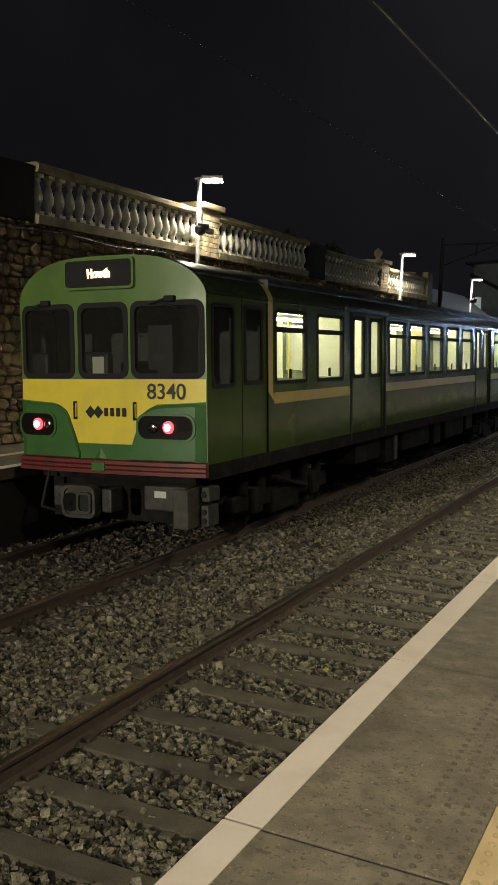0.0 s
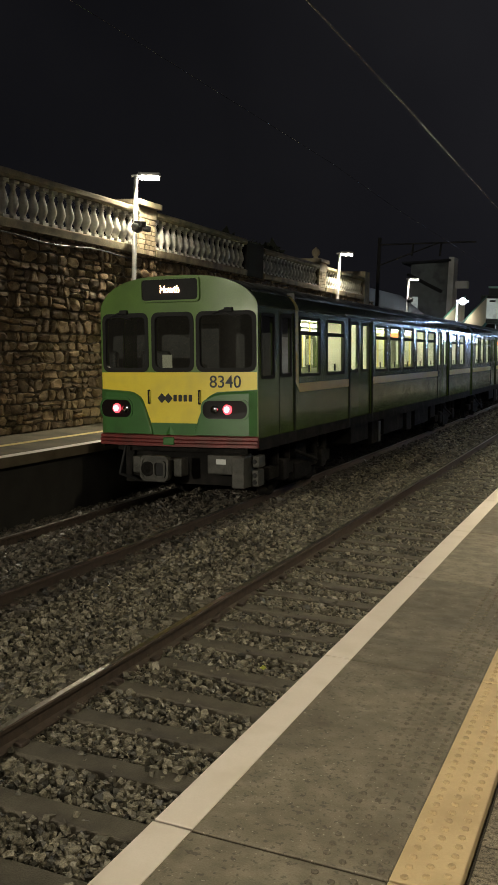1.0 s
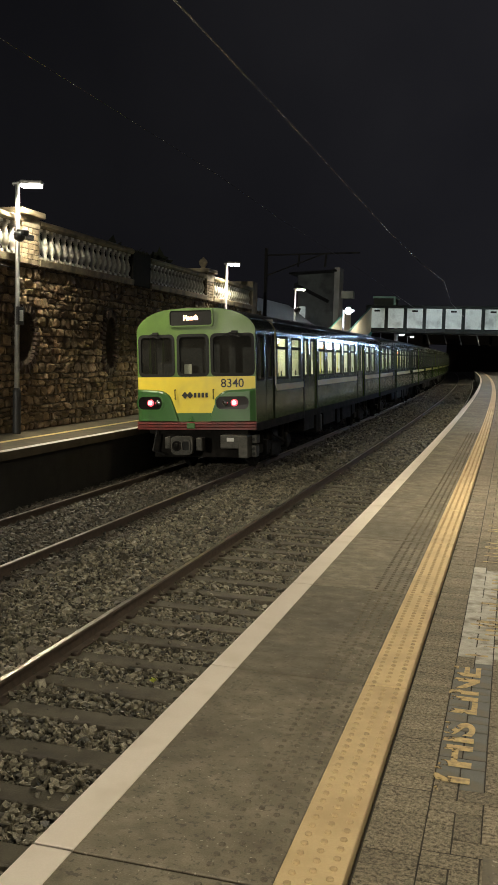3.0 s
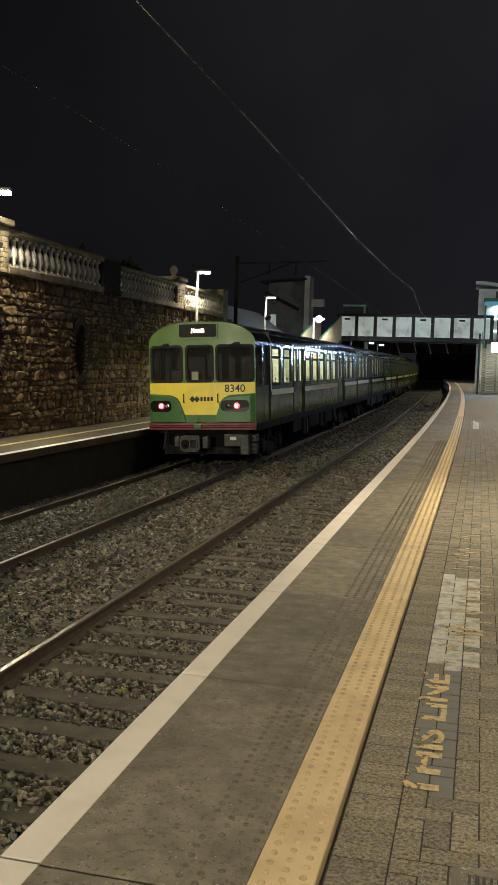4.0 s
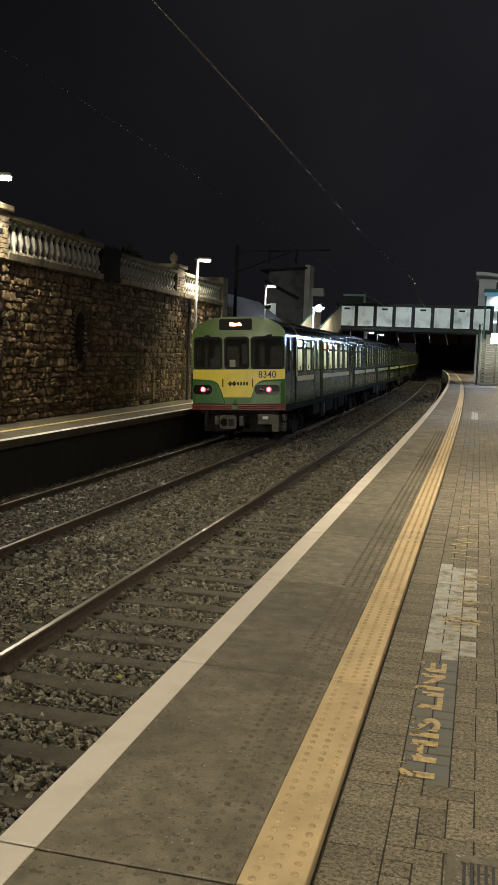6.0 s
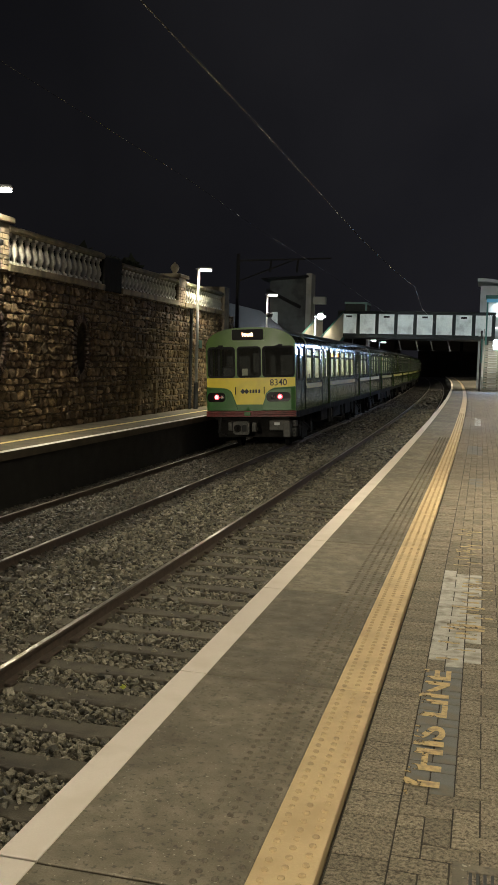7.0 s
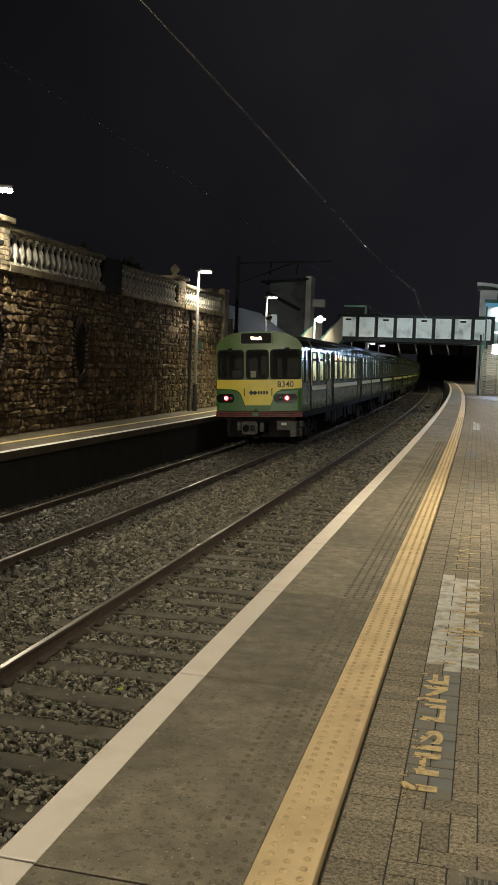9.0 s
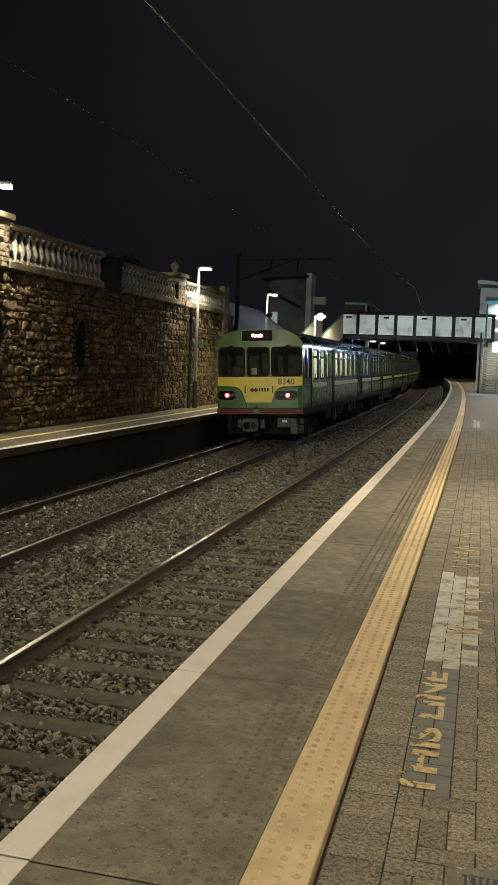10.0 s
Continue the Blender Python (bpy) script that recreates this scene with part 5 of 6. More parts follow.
    # moulded fairings round the lamps, and the apron between them
    for side in (-1, 1):
        bm = bmesh.new()
        cols = []
        for u in (0.365, 0.41, 0.44, 0.47, 0.50, 0.54, 0.58, 0.64, 0.72, 0.85, 1.0, 1.15, 1.3, 1.38, 1.415):
            x = u if side > 0 else -u - (0.04 if u < 1.3 else 0.015)
            top = zl(x) - 0.008 if u > 0.42 else 0.30 + (u - 0.365) * 2.2
            d = 0.052 * min(1.0, (1.43 - u) / 0.12)
            cols.append([bm.verts.new((x, bow(x) + dy, z)) for dy, z in ((-0.002, top), (-0.6 * d, top - 0.004), (-d - 0.002, top - 0.04), (-d - 0.006, 0.235), (-0.002, 0.222))])
        for a, b in zip(cols, cols[1:]):
            for k in range(4):
                bm.faces.new((a[k], b[k], b[k + 1], a[k + 1]))
        bm.faces.new(cols[0])
        bm.faces.new(cols[-1][::-1])
        bmesh.ops.recalc_face_normals(bm, faces=bm.faces)
        part("lamp_fairing", bm, M_POD, car, "deep green moulded lamp fairing")
    bm = bmesh.new()
    box(bm, -0.43, 0.39, -0.005, 0.01, 0.225, 0.405)
    part("apron", bm, M_POD, car, "deep green apron")
    # lamp pods
    for a, b, red, white in ((-1.40, -0.79, -1.07, -0.88), (0.53, 1.28, 0.96, 0.74)):
        bm = bmesh.new()
        o, i = round_rect(a - 0.03, b + 0.03, 0.46, 0.80, 0.14), round_rect(a, b, 0.49, 0.77, 0.12)
        ring(bm, o, i, -0.022, 0.03)
        for v in bm.verts:
            v.co.y += bow(v.co.x) - 0.052
        pod = part("lamp_pod", bm, M_POD, car, "green lamp surround")
        bm = bmesh.new()
        outline(bm, round_rect(a, b, 0.49, 0.77, 0.11), 0.0, 0.02)
        for v in bm.verts:
            v.co.y += bow(v.co.x) - 0.066
        part("lamp_glass", bm, M_LAMPGLASS, pod, "black glossy lamp panel")
        for x, r, mt, nm in ((red, 0.075, M_REDGLOW, "tail_lamp"), (white, 0.065, M_CHROME, "head_lamp")):
            bm = bmesh.new()
            lathe(bm, [(r, 0), (r, 0.02), (r * 0.7, 0.035)], 18, pose(x, bow(x) - 0.074, 0.635, 90))
            lm_ = part(nm, bm, mt, pod, "glowing red tail lamp" if nm == "tail_lamp" else "unlit clear head lamp", True)
            if nm == "tail_lamp":
                bm = bmesh.new()
                lathe(bm, [(r * 0.6, 0), (r * 0.6, 0.02), (r * 0.3, 0.03)], 16, pose(x, bow(x) - 0.097, 0.635, 90))
                part("lamp_core", bm, M_REDCORE, pod, "bright lamp core", True)
    # lettering, emblem and grab handles
    text_mesh("fleet_number", "8340", 0.265, pose(0.90, bow(0.90) - 0.018, 1.05, 90, 0, 5), M_LETTER, car, 0.002, "black fleet number", 1.02, 0.0015)
    bm = bmesh.new()
    for dx in (0.0, 0.12):
        outline(bm, [(-0.31 + dx, 0.80), (-0.23 + dx, 0.88), (-0.15 + dx, 0.80), (-0.23 + dx, 0.72)][:4], -0.016, -0.012)
    part("emblem", bm, M_LETTER, car, "black lozenge emblem")
    for k in range(4):
        bm = bmesh.new()
        outline(bm, round_rect(-0.015 + k * 0.092, 0.045 + k * 0.092, 0.75, 0.855, 0.012), -0.016, -0.012)
        part("name_bar", bm, M_LETTER, car, "black bar of an operator name")
    for x in (-0.46, 0.46):
        bm = bmesh.new()
        rod(bm, (x, -0.05, 0.72), (x, -0.05, 0.92), 0.012, 0.012, 8)
        rod(bm, (x, 0.0, 0.72), (x, -0.055, 0.72), 0.012, 0.012, 8)
        rod(bm, (x, 0.0, 0.92), (x, -0.055, 0.92), 0.012, 0.012, 8)
        part("grab_handle", bm, M_BLACK, car, "dark grab handle")
    # bumper with ribs
    bm = bmesh.new()
    n = 24
    prof = [(0.0, 0.0), (-0.07, 0.0), (-0.07, 0.045), (-0.045, 0.055), (-0.075, 0.065), (-0.075, 0.10), (-0.045, 0.11), (-0.07, 0.12), (-0.06, 0.16), (0.0, 0.175)]
    rings = []
    for k in range(n + 1):
        x = -HALF - 0.01 + (2 * HALF + 0.02) * k / n
        rings.append([bm.verts.new((x, bow(x) + y, 0.045 + z)) for y, z in prof])
    for p, q in zip(rings, rings[1:]):
        for k in range(len(prof) - 1):
            bm.faces.new((p[k], q[k], q[k + 1], p[k + 1]))
    bm.faces.new(rings[0])
    bm.faces.new(rings[-1][::-1])
    bmesh.ops.recalc_face_normals(bm, faces=bm.faces)
    part("bumper", bm, M_RED, car, "dull red ribbed bumper")
    bm = bmesh.new()
    box(bm, -0.18, 0.02, -0.10, 0.0, 0.07, 0.19, 0.015)
    vs = [bm.verts.new(p) for p in ((-0.18, -0.012, 0.22), (0.02, -0.012, 0.22), (-0.08, -0.012, 0.37), (-0.08, -0.05, 0.235))]
    for q in ((0, 1, 3), (1, 2, 3), (2, 0, 3)):
        bm.faces.new([vs[k] for k in q])
    part("coupler_hatch", bm, M_POD, car, "green hatch above the coupler")
    # coupler and boxes below
    bm = bmesh.new()
    outline(bm, round_rect(-0.47, 0.02, -0.52, -0.15, 0.09), -0.30, -0.18)
    box(bm, -0.20, 0.0, -0.2, 0.9, -0.40, -0.22, 0.02)
    cp = part("coupler", bm, M_GREYBOX, car, "grey steel coupler")
    bm = bmesh.new()
    ring(bm, round_rect(-0.485, 0.035, -0.535, -0.135, 0.10), round_rect(-0.445, -0.005, -0.495, -0.175, 0.08), -0.325, -0.19)
    part("rim", bm, M_GREYBOX, cp, "worn raised rim")
    bm = bmesh.new()
    ring(bm, round_rect(-0.235, -0.015, -0.475, -0.215, 0.05), round_rect(-0.205, -0.045, -0.445, -0.245, 0.04), -0.345, -0.29)
    part("funnel", bm, M_GREYBOX, cp)
    bm = bmesh.new()
    outline(bm, round_rect(-0.207, -0.043, -0.447, -0.243, 0.04), -0.307, -0.302)
    part("funnel_mouth", bm, M_BLACK, cp, "black funnel mouth")
    bm = bmesh.new()
    lathe(bm, [(0.115, 0.0), (0.115, 0.03), (0.09, 0.035), (0.085, 0.015), (0.05, 0.05), (0.02, 0.10)], 18, pose(-0.345, -0.30, -0.345, 90))
    part("cone", bm, M_UNDER, cp, "dark coupler cone")
    for a, b, c, d in ((0.09, 0.24, -0.46, -0.17), (-0.66, -0.52, -0.42, -0.16)):
        bm = bmesh.new()
        box(bm, a, b, -0.26, 0.0, c, d, 0.025)
        rod(bm, ((a + b) / 2, -0.27, (c + d) / 2), ((a + b) / 2, -0.2, (c + d) / 2), 0.04, 0.04, 10)
        part("contact_box", bm, M_GREYBOX, cp, "grey electrical contact box")
    bm = bmesh.new()
    box(bm, 0.62, 1.22, -0.10, 0.35, -0.40, -0.10, 0.02)
    box(bm, 1.06, 1.28, -0.14, 0.30, -0.60, -0.12, 0.02)
    box(bm, 1.30, 1.42, 0.15, 0.42, -0.30, -0.12, 0.02)
    box(bm, 1.28, 1.40, 0.15, 0.42, -0.60, -0.34, 0.02)
    p_ = part("jumper_box", bm, M_GREYBOX, car, "weathered grey jumper box")
    for z in (-0.21, -0.42, -0.53):
        bm = bmesh.new()
        rod(bm, (1.34, 0.155, z), (1.34, 0.125, z), 0.04, 0.034, 10)
        part("socket", bm, M_BLACK, p_, "dark jumper socket")
    bm = bmesh.new()
    box(bm, 0.78, 0.95, -0.106, -0.101, -0.24, -0.16, 0.002)
    part("plate", bm, M_RENDER, p_, "small white plate")
    cp.matrix_basis, p_.matrix_basis = pose(0, 0, 0.055), pose(0, 0, 0.035)
    for x, z in ((-0.95, -0.42),):
        bm = bmesh.new()
        rod(bm, (x, 0.02, 0.02), (x - 0.08, -0.05, z), 0.022, 0.022, 8)
        rod(bm, (x - 0.08, -0.05, z), (x + 0.12, 0.15, z - 0.1), 0.022, 0.022, 8)
        part("brake_hose", bm, M_BLACK, car, "black brake hose")
    bm = bmesh.new()
    box(bm, -1.15, 1.15, 0.35, 0.45, -0.6, 0.04, 0.01)
    part("headstock", bm, M_UNDER, car, "grimy headstock")
    # cab inside: desk, seat, bulkhead
    bm = bmesh.new()
    box(bm, -1.3, 1.3, 0.25, 0.6, 0.9, 1.22, 0.03)
    box(bm, -1.15, -0.6, 0.9, 1.05, 0.6, 1.55, 0.05)
    box(bm, -0.2, 0.2, 1.3, 1.34, 0.2, 2.0)
    part("cab_desk", bm, M_DARKMETAL, car, "dark driving desk and seat")
    bm = bmesh.new()
    box(bm, -0.28, -0.10, 0.12, 0.125, 1.26, 1.48)
    part("cab_notice", bm, M_INWALL, car, "pale paper behind the windscreen")


def railway_carriage(cab):
    car = thing("railway_carriage", 0, 0, 0, "green commuter carriage with yellow cab front and lit windows" if cab else "dark green commuter carriage with lit windows", "train carriage", "carriages of the train")
    for s in (-1, 1):
        car_side(car, s, cab)
    car_roof(car, cab)
    car_inside(car, cab)
    wheels = car_under(car)
    bm = bmesh.new()
    if not cab:
        box(bm, -HALF + 0.01, HALF - 0.01, 0.02, 0.06, Z_BOT, Z_EAVE)
        outline(bm, [(-HALF + 0.01, Z_EAVE)] + [(-HALF + 0.01 + (2 * HALF - 0.02) * k / 16, arch(-HALF + (2 * HALF) * k / 16) - 0.03) for k in range(17)][1:-1] + [(HALF - 0.01, Z_EAVE)], 0.02, 0.06)
    box(bm, -HALF + 0.01, HALF - 0.01, CAR - 0.09, CAR - 0.05, Z_BOT, Z_EAVE)
    outline(bm, [(-HALF + 0.01, Z_EAVE)] + [(-HALF + 0.01 + (2 * HALF - 0.02) * k / 16, arch(-HALF + (2 * HALF) * k / 16) - 0.03) for k in range(17)][1:-1] + [(HALF - 0.01, Z_EAVE)], CAR - 0.09, CAR - 0.05)
    part("end_wall", bm, M_DGREEN, car)
    bm = bmesh.new()
    box(bm, -0.6, 0.6, CAR - 0.05, CAR + 0.30, 0.1, 2.25, 0.03)
    part("gangway", bm, M_BLACK, car, "black gangway bellows")
    if cab:
        cab_front(car)
    return car, wheels


# the tail of the train along the track, time by time
TAIL = [(0.0, 9.28), (0.5, 11.10), (1.0, 12.84), (1.5, 14.50), (2.0, 16.10), (2.5, 17.65), (3.0, 19.13), (3.5, 20.56), (4.0, 21.84), (4.5, 22.98), (5.0, 23.99), (5.5, 24.85),
        (6.0, 25.57), (6.5, 26.22), (7.0, 26.78), (7.5, 27.24), (8.0, 27.58), (8.5, 27.81), (9.0, 27.97), (9.5, 28.06), (10.0, 28.08)]
TRACK_X, PITCH, WIDTH = -6.598, 20.75, 0.957


def car_pose(s, k):
    y = s + k * PITCH
    xa, xb = TRACK_X + bend(y), TRACK_X + bend(y + CAR)
    lean = pose(0, 0, RAIL_Z) @ pose(0, 0, 0, 0, CANT, 0) @ pose(0, 0, -RAIL_Z)
    return pose(xa, y, 0, 0, 0, -math.degrees(math.atan2(xb - xa, CAR))) @ lean


def motions():
    for k, (car, wheels) in enumerate(TRAIN):
        car.scale = (WIDTH, 1, 1)
        walk(car, [(t, car_pose(s, k)) for t, s in TAIL])
    ts, ss = [t for t, _ in TAIL], [s for _, s in TAIL]
    for w, y in TRAIN[0][1]:
        rows = []
        for i in range(101):
            s = float(np.interp(i / 10, ts, ss))
            rows.append((i / 10, pose(0, y, RAIL_Z + 0.42, -math.degrees((s - ss[0]) / 0.42))))
        walk(w, rows)


# ---- footbridge, stairs, distance ----
BR_Y = 71.0


def footbridge():
    t = thing("footbridge", 0, 0, 0, "dark steel covered footbridge with glowing frosted panes", "footbridge")
    x0, x1, z0, z1 = -10.9, 0.55, 3.65, 5.72
    bm = bmesh.new()
    box(bm, x0, x1, BR_Y, BR_Y + 2.4, z0, z0 + 0.30, 0.02)
    box(bm, x0, x1, BR_Y - 0.1, BR_Y + 2.5, z1 - 0.2, z1, 0.02)
    part("deck", bm, M_BRIDGE, t, "dark steel deck and roof")
    n = 8
    w = (x1 - x0) / n
    for k in range(n + 1):
        x = x0 + k * w
        bm = bmesh.new()
        box(bm, x - 0.13, x + 0.13, BR_Y - 0.06, BR_Y + 0.1, z0, z1, 0.01)
        part("mullion", bm, M_BRIDGE, t)
    for k in range(n):
        x = x0 + k * w
        bm = bmesh.new()
        box(bm, x + 0.13, x + w - 0.13, BR_Y, BR_Y + 0.03, z0 + 0.35, z1 - 0.24)
        p = part("frosted_pane", bm, M_FROST, t, "frosted pane with its own glow in place of inside lamps")
        if k in (0, 2, 4, 6):
            bm = bmesh.new()
            box(bm, x + 0.5, x + w - 0.5, BR_Y - 0.03, BR_Y - 0.01, z1 - 0.5, z1 - 0.36)
            part("vent", bm, M_BLACK, p, "dark vent slot")
    bm = bmesh.new()
    box(bm, x0 + 0.45, x0 + 2.05, BR_Y - 0.3, BR_Y + 2.0, z1, z1 + 0.5, 0.02)
    r = part("roof_box", bm, M_BRIDGE, t, "dark housing over the stair head")
    bm = bmesh.new()
    box(bm, x0 + 0.4, x0 + 2.12, BR_Y - 0.42, BR_Y + 2.1, z1 + 0.5, z1 + 0.64, 0.02)
    box(bm, x0 + 1.98, x0 + 2.12, BR_Y - 0.42, BR_Y - 0.3, z1, z1 + 0.5)
    part("trim", bm, M_TEALP, r, "pale teal edge trim")
    for x in (x0, x1 - 0.4):
        bm = bmesh.new()
        box(bm, x - 0.1, x + 0.1, BR_Y - 0.1, BR_Y + 0.1, -0.1, z0)
        part("leg", bm, M_BRIDGE, t, "steel leg")
    # gantry and cables under the deck
    g = thing("overhead_gantry", 0, 0, 0, "dim grey steel gantry carrying the overhead wires", "gantry")
    bm = bmesh.new()
    box(bm, -9.6, 0.3, 78, 78.2, 3.75, 3.87)
    box(bm, -9.6, 0.3, 78, 78.2, 4.5, 4.6)
    part("beam", bm, M_POST, g)
    for x in (-9.6, 0.3):
        bm = bmesh.new()
        box(bm, x - 0.1, x + 0.1, 78, 78.2, -1.1, 6.4)
        part("mast", bm, M_POST, g)
    for x in (-7, -5.6, -4.4, -3):
        bm = bmesh.new()
        rod(bm, (x, 78.1, 3.75), (x + 0.25, 78.1, 2.9), 0.05, 0.05, 8)
        part("dropper", bm, M_POST, g)


def bridge_stairs():
    # near-platform stair that climbs away from the viewer
    t = thing("platform_stairs", 0, 0, 0, "pale steel stairs with handrails up to the footbridge", "stairs")
    xa, xb = -0.05, 1.75
    n = 21
    for k in range(n):
        bm = bmesh.new()
        y, z = 65.6 + k * 0.28, (k + 1) * 0.175
        box(bm, xa, xb, y, y + 0.30, z - 0.05, z, 0.005)
        box(bm, xa, xb, y, y + 0.02, z - 0.17, z - 0.09)
        part("tread", bm, M_STEEL, t)
    for x in (xa - 0.05, xb + 0.05):
        bm = bmesh.new()
        rod(bm, (x, 65.4, 1.0), (x, 71.4, 4.7), 0.03, 0.03, 8)
        for k in range(6):
            y = 65.5 + k * 1.15
            rod(bm, (x, y, (y - 65.5) * 0.62), (x, y, 1.06 + (y - 65.5) * 0.62), 0.025, 0.025, 8)
        part("handrail", bm, M_STEEL, t, "steel handrail")
    bm = bmesh.new()
    box(bm, xa - 0.2, xa - 0.12, 65.8, 71.2, 2.0, 3.6)
    part("side_panel", bm, M_TEAL, t, "teal side panel")
    for x in (xa - 0.2, xb + 0.1):
        bm = bmesh.new()
        box(bm, x - 0.07, x + 0.07, 66.3, 66.45, 0, 4.2)
        part("post", bm, M_DARKMETAL, t, "dark steel post")
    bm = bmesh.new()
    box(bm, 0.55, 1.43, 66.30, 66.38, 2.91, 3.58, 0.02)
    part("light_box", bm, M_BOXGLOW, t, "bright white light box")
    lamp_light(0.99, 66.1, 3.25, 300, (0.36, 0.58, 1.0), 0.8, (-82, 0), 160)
    # unseen lamp added above the treads to brighten the stairs
    lamp_light(1.0, 66.9, 5.3, 260, (1.0, 0.92, 0.72), 0.5)
    # glazed lift landing at the bridge's end, and its tower behind
    f = thing("lift_landing", 0, 0, 0, "glazed steel lift landing with cool strip lights", "lift")
    for x in (0.05, 0.98, 1.62):
        bm = bmesh.new()
        box(bm, x - 0.06, x + 0.06, 70.72, 70.84, -0.004, 6.7, 0.01)
        part("post", bm, M_TEAL if x < 0.1 else M_DARKMETAL, f, "steel post")
    bm = bmesh.new()
    box(bm, -0.1, 1.8, 70.5, 71.9, 6.7, 6.95, 0.02)
    part("roof", bm, M_TEAL, f, "teal roof edge")
    bm = bmesh.new()
    box(bm, -0.02, 1.62, 70.46, 70.495, 6.42, 6.68, 0.005)
    part("sign", bm, mat("blue_sign_panel", (0.05, 0.22, 0.36), (0.04, 0.18, 0.30), 0.35, bump=0, emit=(0.10, 0.40, 0.62), power=0.35), f, "lit blue direction sign")
    bm = bmesh.new()
    box(bm, 0.1, 1.56, 71.7, 71.78, 3.95, 6.7)
    part("back_panel", bm, M_RENDER, f, "white back panel")
    glow = mat("strip_glow", (0.8, 0.8, 0.8), bump=0, emit=(0.75, 0.95, 1.0), power=4)
    for z in (4.55, 5.45):
        bm = bmesh.new()
        box(bm, 0.15, 1.5, 71.6, 71.66, z, z + 0.09)
        part("strip_light", bm, glow, f, "cool strip light")
    lamp_light(0.85, 71.2, 6.6, 30, (0.80, 0.95, 1.0), 0.6)
    w = thing("lift_tower", 0, 0, 0, "white rendered lift tower with a curved roof", "tower")
    bm = bmesh.new()
    box(bm, -0.5, 2.0, 72.0, 76.0, -0.1, 7.75)
    part("shaft", bm, M_RENDER, w)
    bm = bmesh.new()
    arc = [(-0.75 + 3.3 * k / 12, 8.02 + 0.28 * math.sin(math.pi * (0.35 + 0.75 * k / 12)) - 0.02 * k) for k in range(13)]
    outline(bm, arc + [(x, z - 0.24) for x, z in arc[::-1]], 71.6, 76.4)
    part("roof", bm, M_RENDER, w, "curved white roof")
    bm = bmesh.new()
    box(bm, 0.75, 1.25, 71.93, 71.99, 6.95, 7.55)
    part("louvre", bm, M_DARKMETAL, w, "dark louvre")
    # far-platform stair to the bridge
    t = thing("far_stairs", 0, 0, 0, "enclosed steel stairs from the opposite platform to the footbridge", "stairs")
    bm = bmesh.new()
    va = [(-13.7, 64.2, 2.2), (-12.2, BR_Y, 5.6), (-12.2, BR_Y, 3.7), (-13.7, 64.2, 0.4)]
    for dx in (0.0, 1.6):
        q = [bm.verts.new((x + dx, y, z)) for x, y, z in va]
        bm.faces.new(q)
    part("side_panel", bm, translucent("stair_panel", (0.72, 0.70, 0.60)), t, "pale stair side panels")
    for dx in (-12.2, -10.6):
        for za, zb, r, nm in ((0.25, 3.6, 0.12, "stringer"), (2.3, 5.65, 0.05, "handrail")):
            bm = bmesh.new()
            rod(bm, (dx - 1.5, 64.0, za), (dx, BR_Y, zb), r, r, 6)
            part(nm, bm, M_TEAL, t, "teal " + nm)
    for k in range(20):
        bm = bmesh.new()
        box(bm, -13.65 + k * 0.073, -12.15 + k * 0.073, 64.0 + k * 0.33, 64.35 + k * 0.33, 0.1 + k * 0.18, 0.16 + k * 0.18)
        part("tread", bm, M_STEEL, t)
    # unseen lamp added between the side panels so they shine through
    lamp_light(-11.9, 67.5, 5.0, 170, (1.0, 0.86, 0.62), 0.4, (0, 0), 180)


def white_house():
    h = thing("house", 0, 0, 0, "white rendered gabled house behind the opposite platform", "house")
    bm = bmesh.new()
    outline(bm, [(-17.6, -0.5), (-14.4, -0.5), (-14.4, 8.6), (-17.6, 8.4)], 76, 77.5)
    part("wall", bm, M_GREYRENDER, h, "grey rendered wall")
    # added white strip: the lamplight on the house's side face, as colour
    bm = bmesh.new()
    box(bm, -14.5, -14.05, 75.7, 77.5, -0.5, 9.0, 0.02)
    w_ = part("lit_side_strip", bm, M_RENDER, h, "white rendered strip for the house's lamp-lit side face")
    bm = bmesh.new()
    outline(bm, [(-14.3, 8.65), (-14.3, 8.8), (-18.2, 8.55), (-18.2, 8.4)], 75.2, 78)
    part("roof", bm, M_SLATE, h, "dark slate roof")
    bm = bmesh.new()
    box(bm, -13.9, -12.9, 75.7, 76.5, 6.5, 7.1, 0.02)
    part("balcony_box", bm, M_RENDER, h, "white box on brackets")
    bm = bmesh.new()
    box(bm, -17.4, -16.9, 75.9, 75.99, 4.3, 5.8)
    part("window", bm, M_FROST, h, "small lit window")
    bm = bmesh.new()
    rod(bm, (-17.8, 75.6, 7.6), (-14.9, 75.6, 6.2), 0.14, 0.14, 6)
    part("barge_board", bm, M_SLATE, h, "dark sloping board")
    b = thing("station_building", 0, 0, 0, "low dark station building with pitched slate roof", "building")
    bm = bmesh.new()
    box(bm, -18, -12.6, 48, 63, -0.1, 2.9)
    part("wall", bm, M_GREYRENDER, b)
    bm = bmesh.new()
    outline(bm, [(-12.2, 2.9), (-15.3, 5.2), (-18.4, 2.9)], 47.6, 63.4)
    part("roof", bm, M_SLATE, b, "dark slate roof")


def platform_pillar():
    b = thing("platform_pillar", 0, 0, 0, "pale rendered pillar on the platform", "pillar")
    bm = bmesh.new()
    box(bm, 1.08, 1.75, 33.0, 33.6, -0.02, 2.55, 0.015)
    part("shaft", bm, M_RENDER, b)
    bm = bmesh.new()
    box(bm, 1.06, 1.77, 32.98, 33.62, 2.55, 2.68, 0.02)
    part("cap", bm, M_DARKMETAL, b, "dark metal cap")


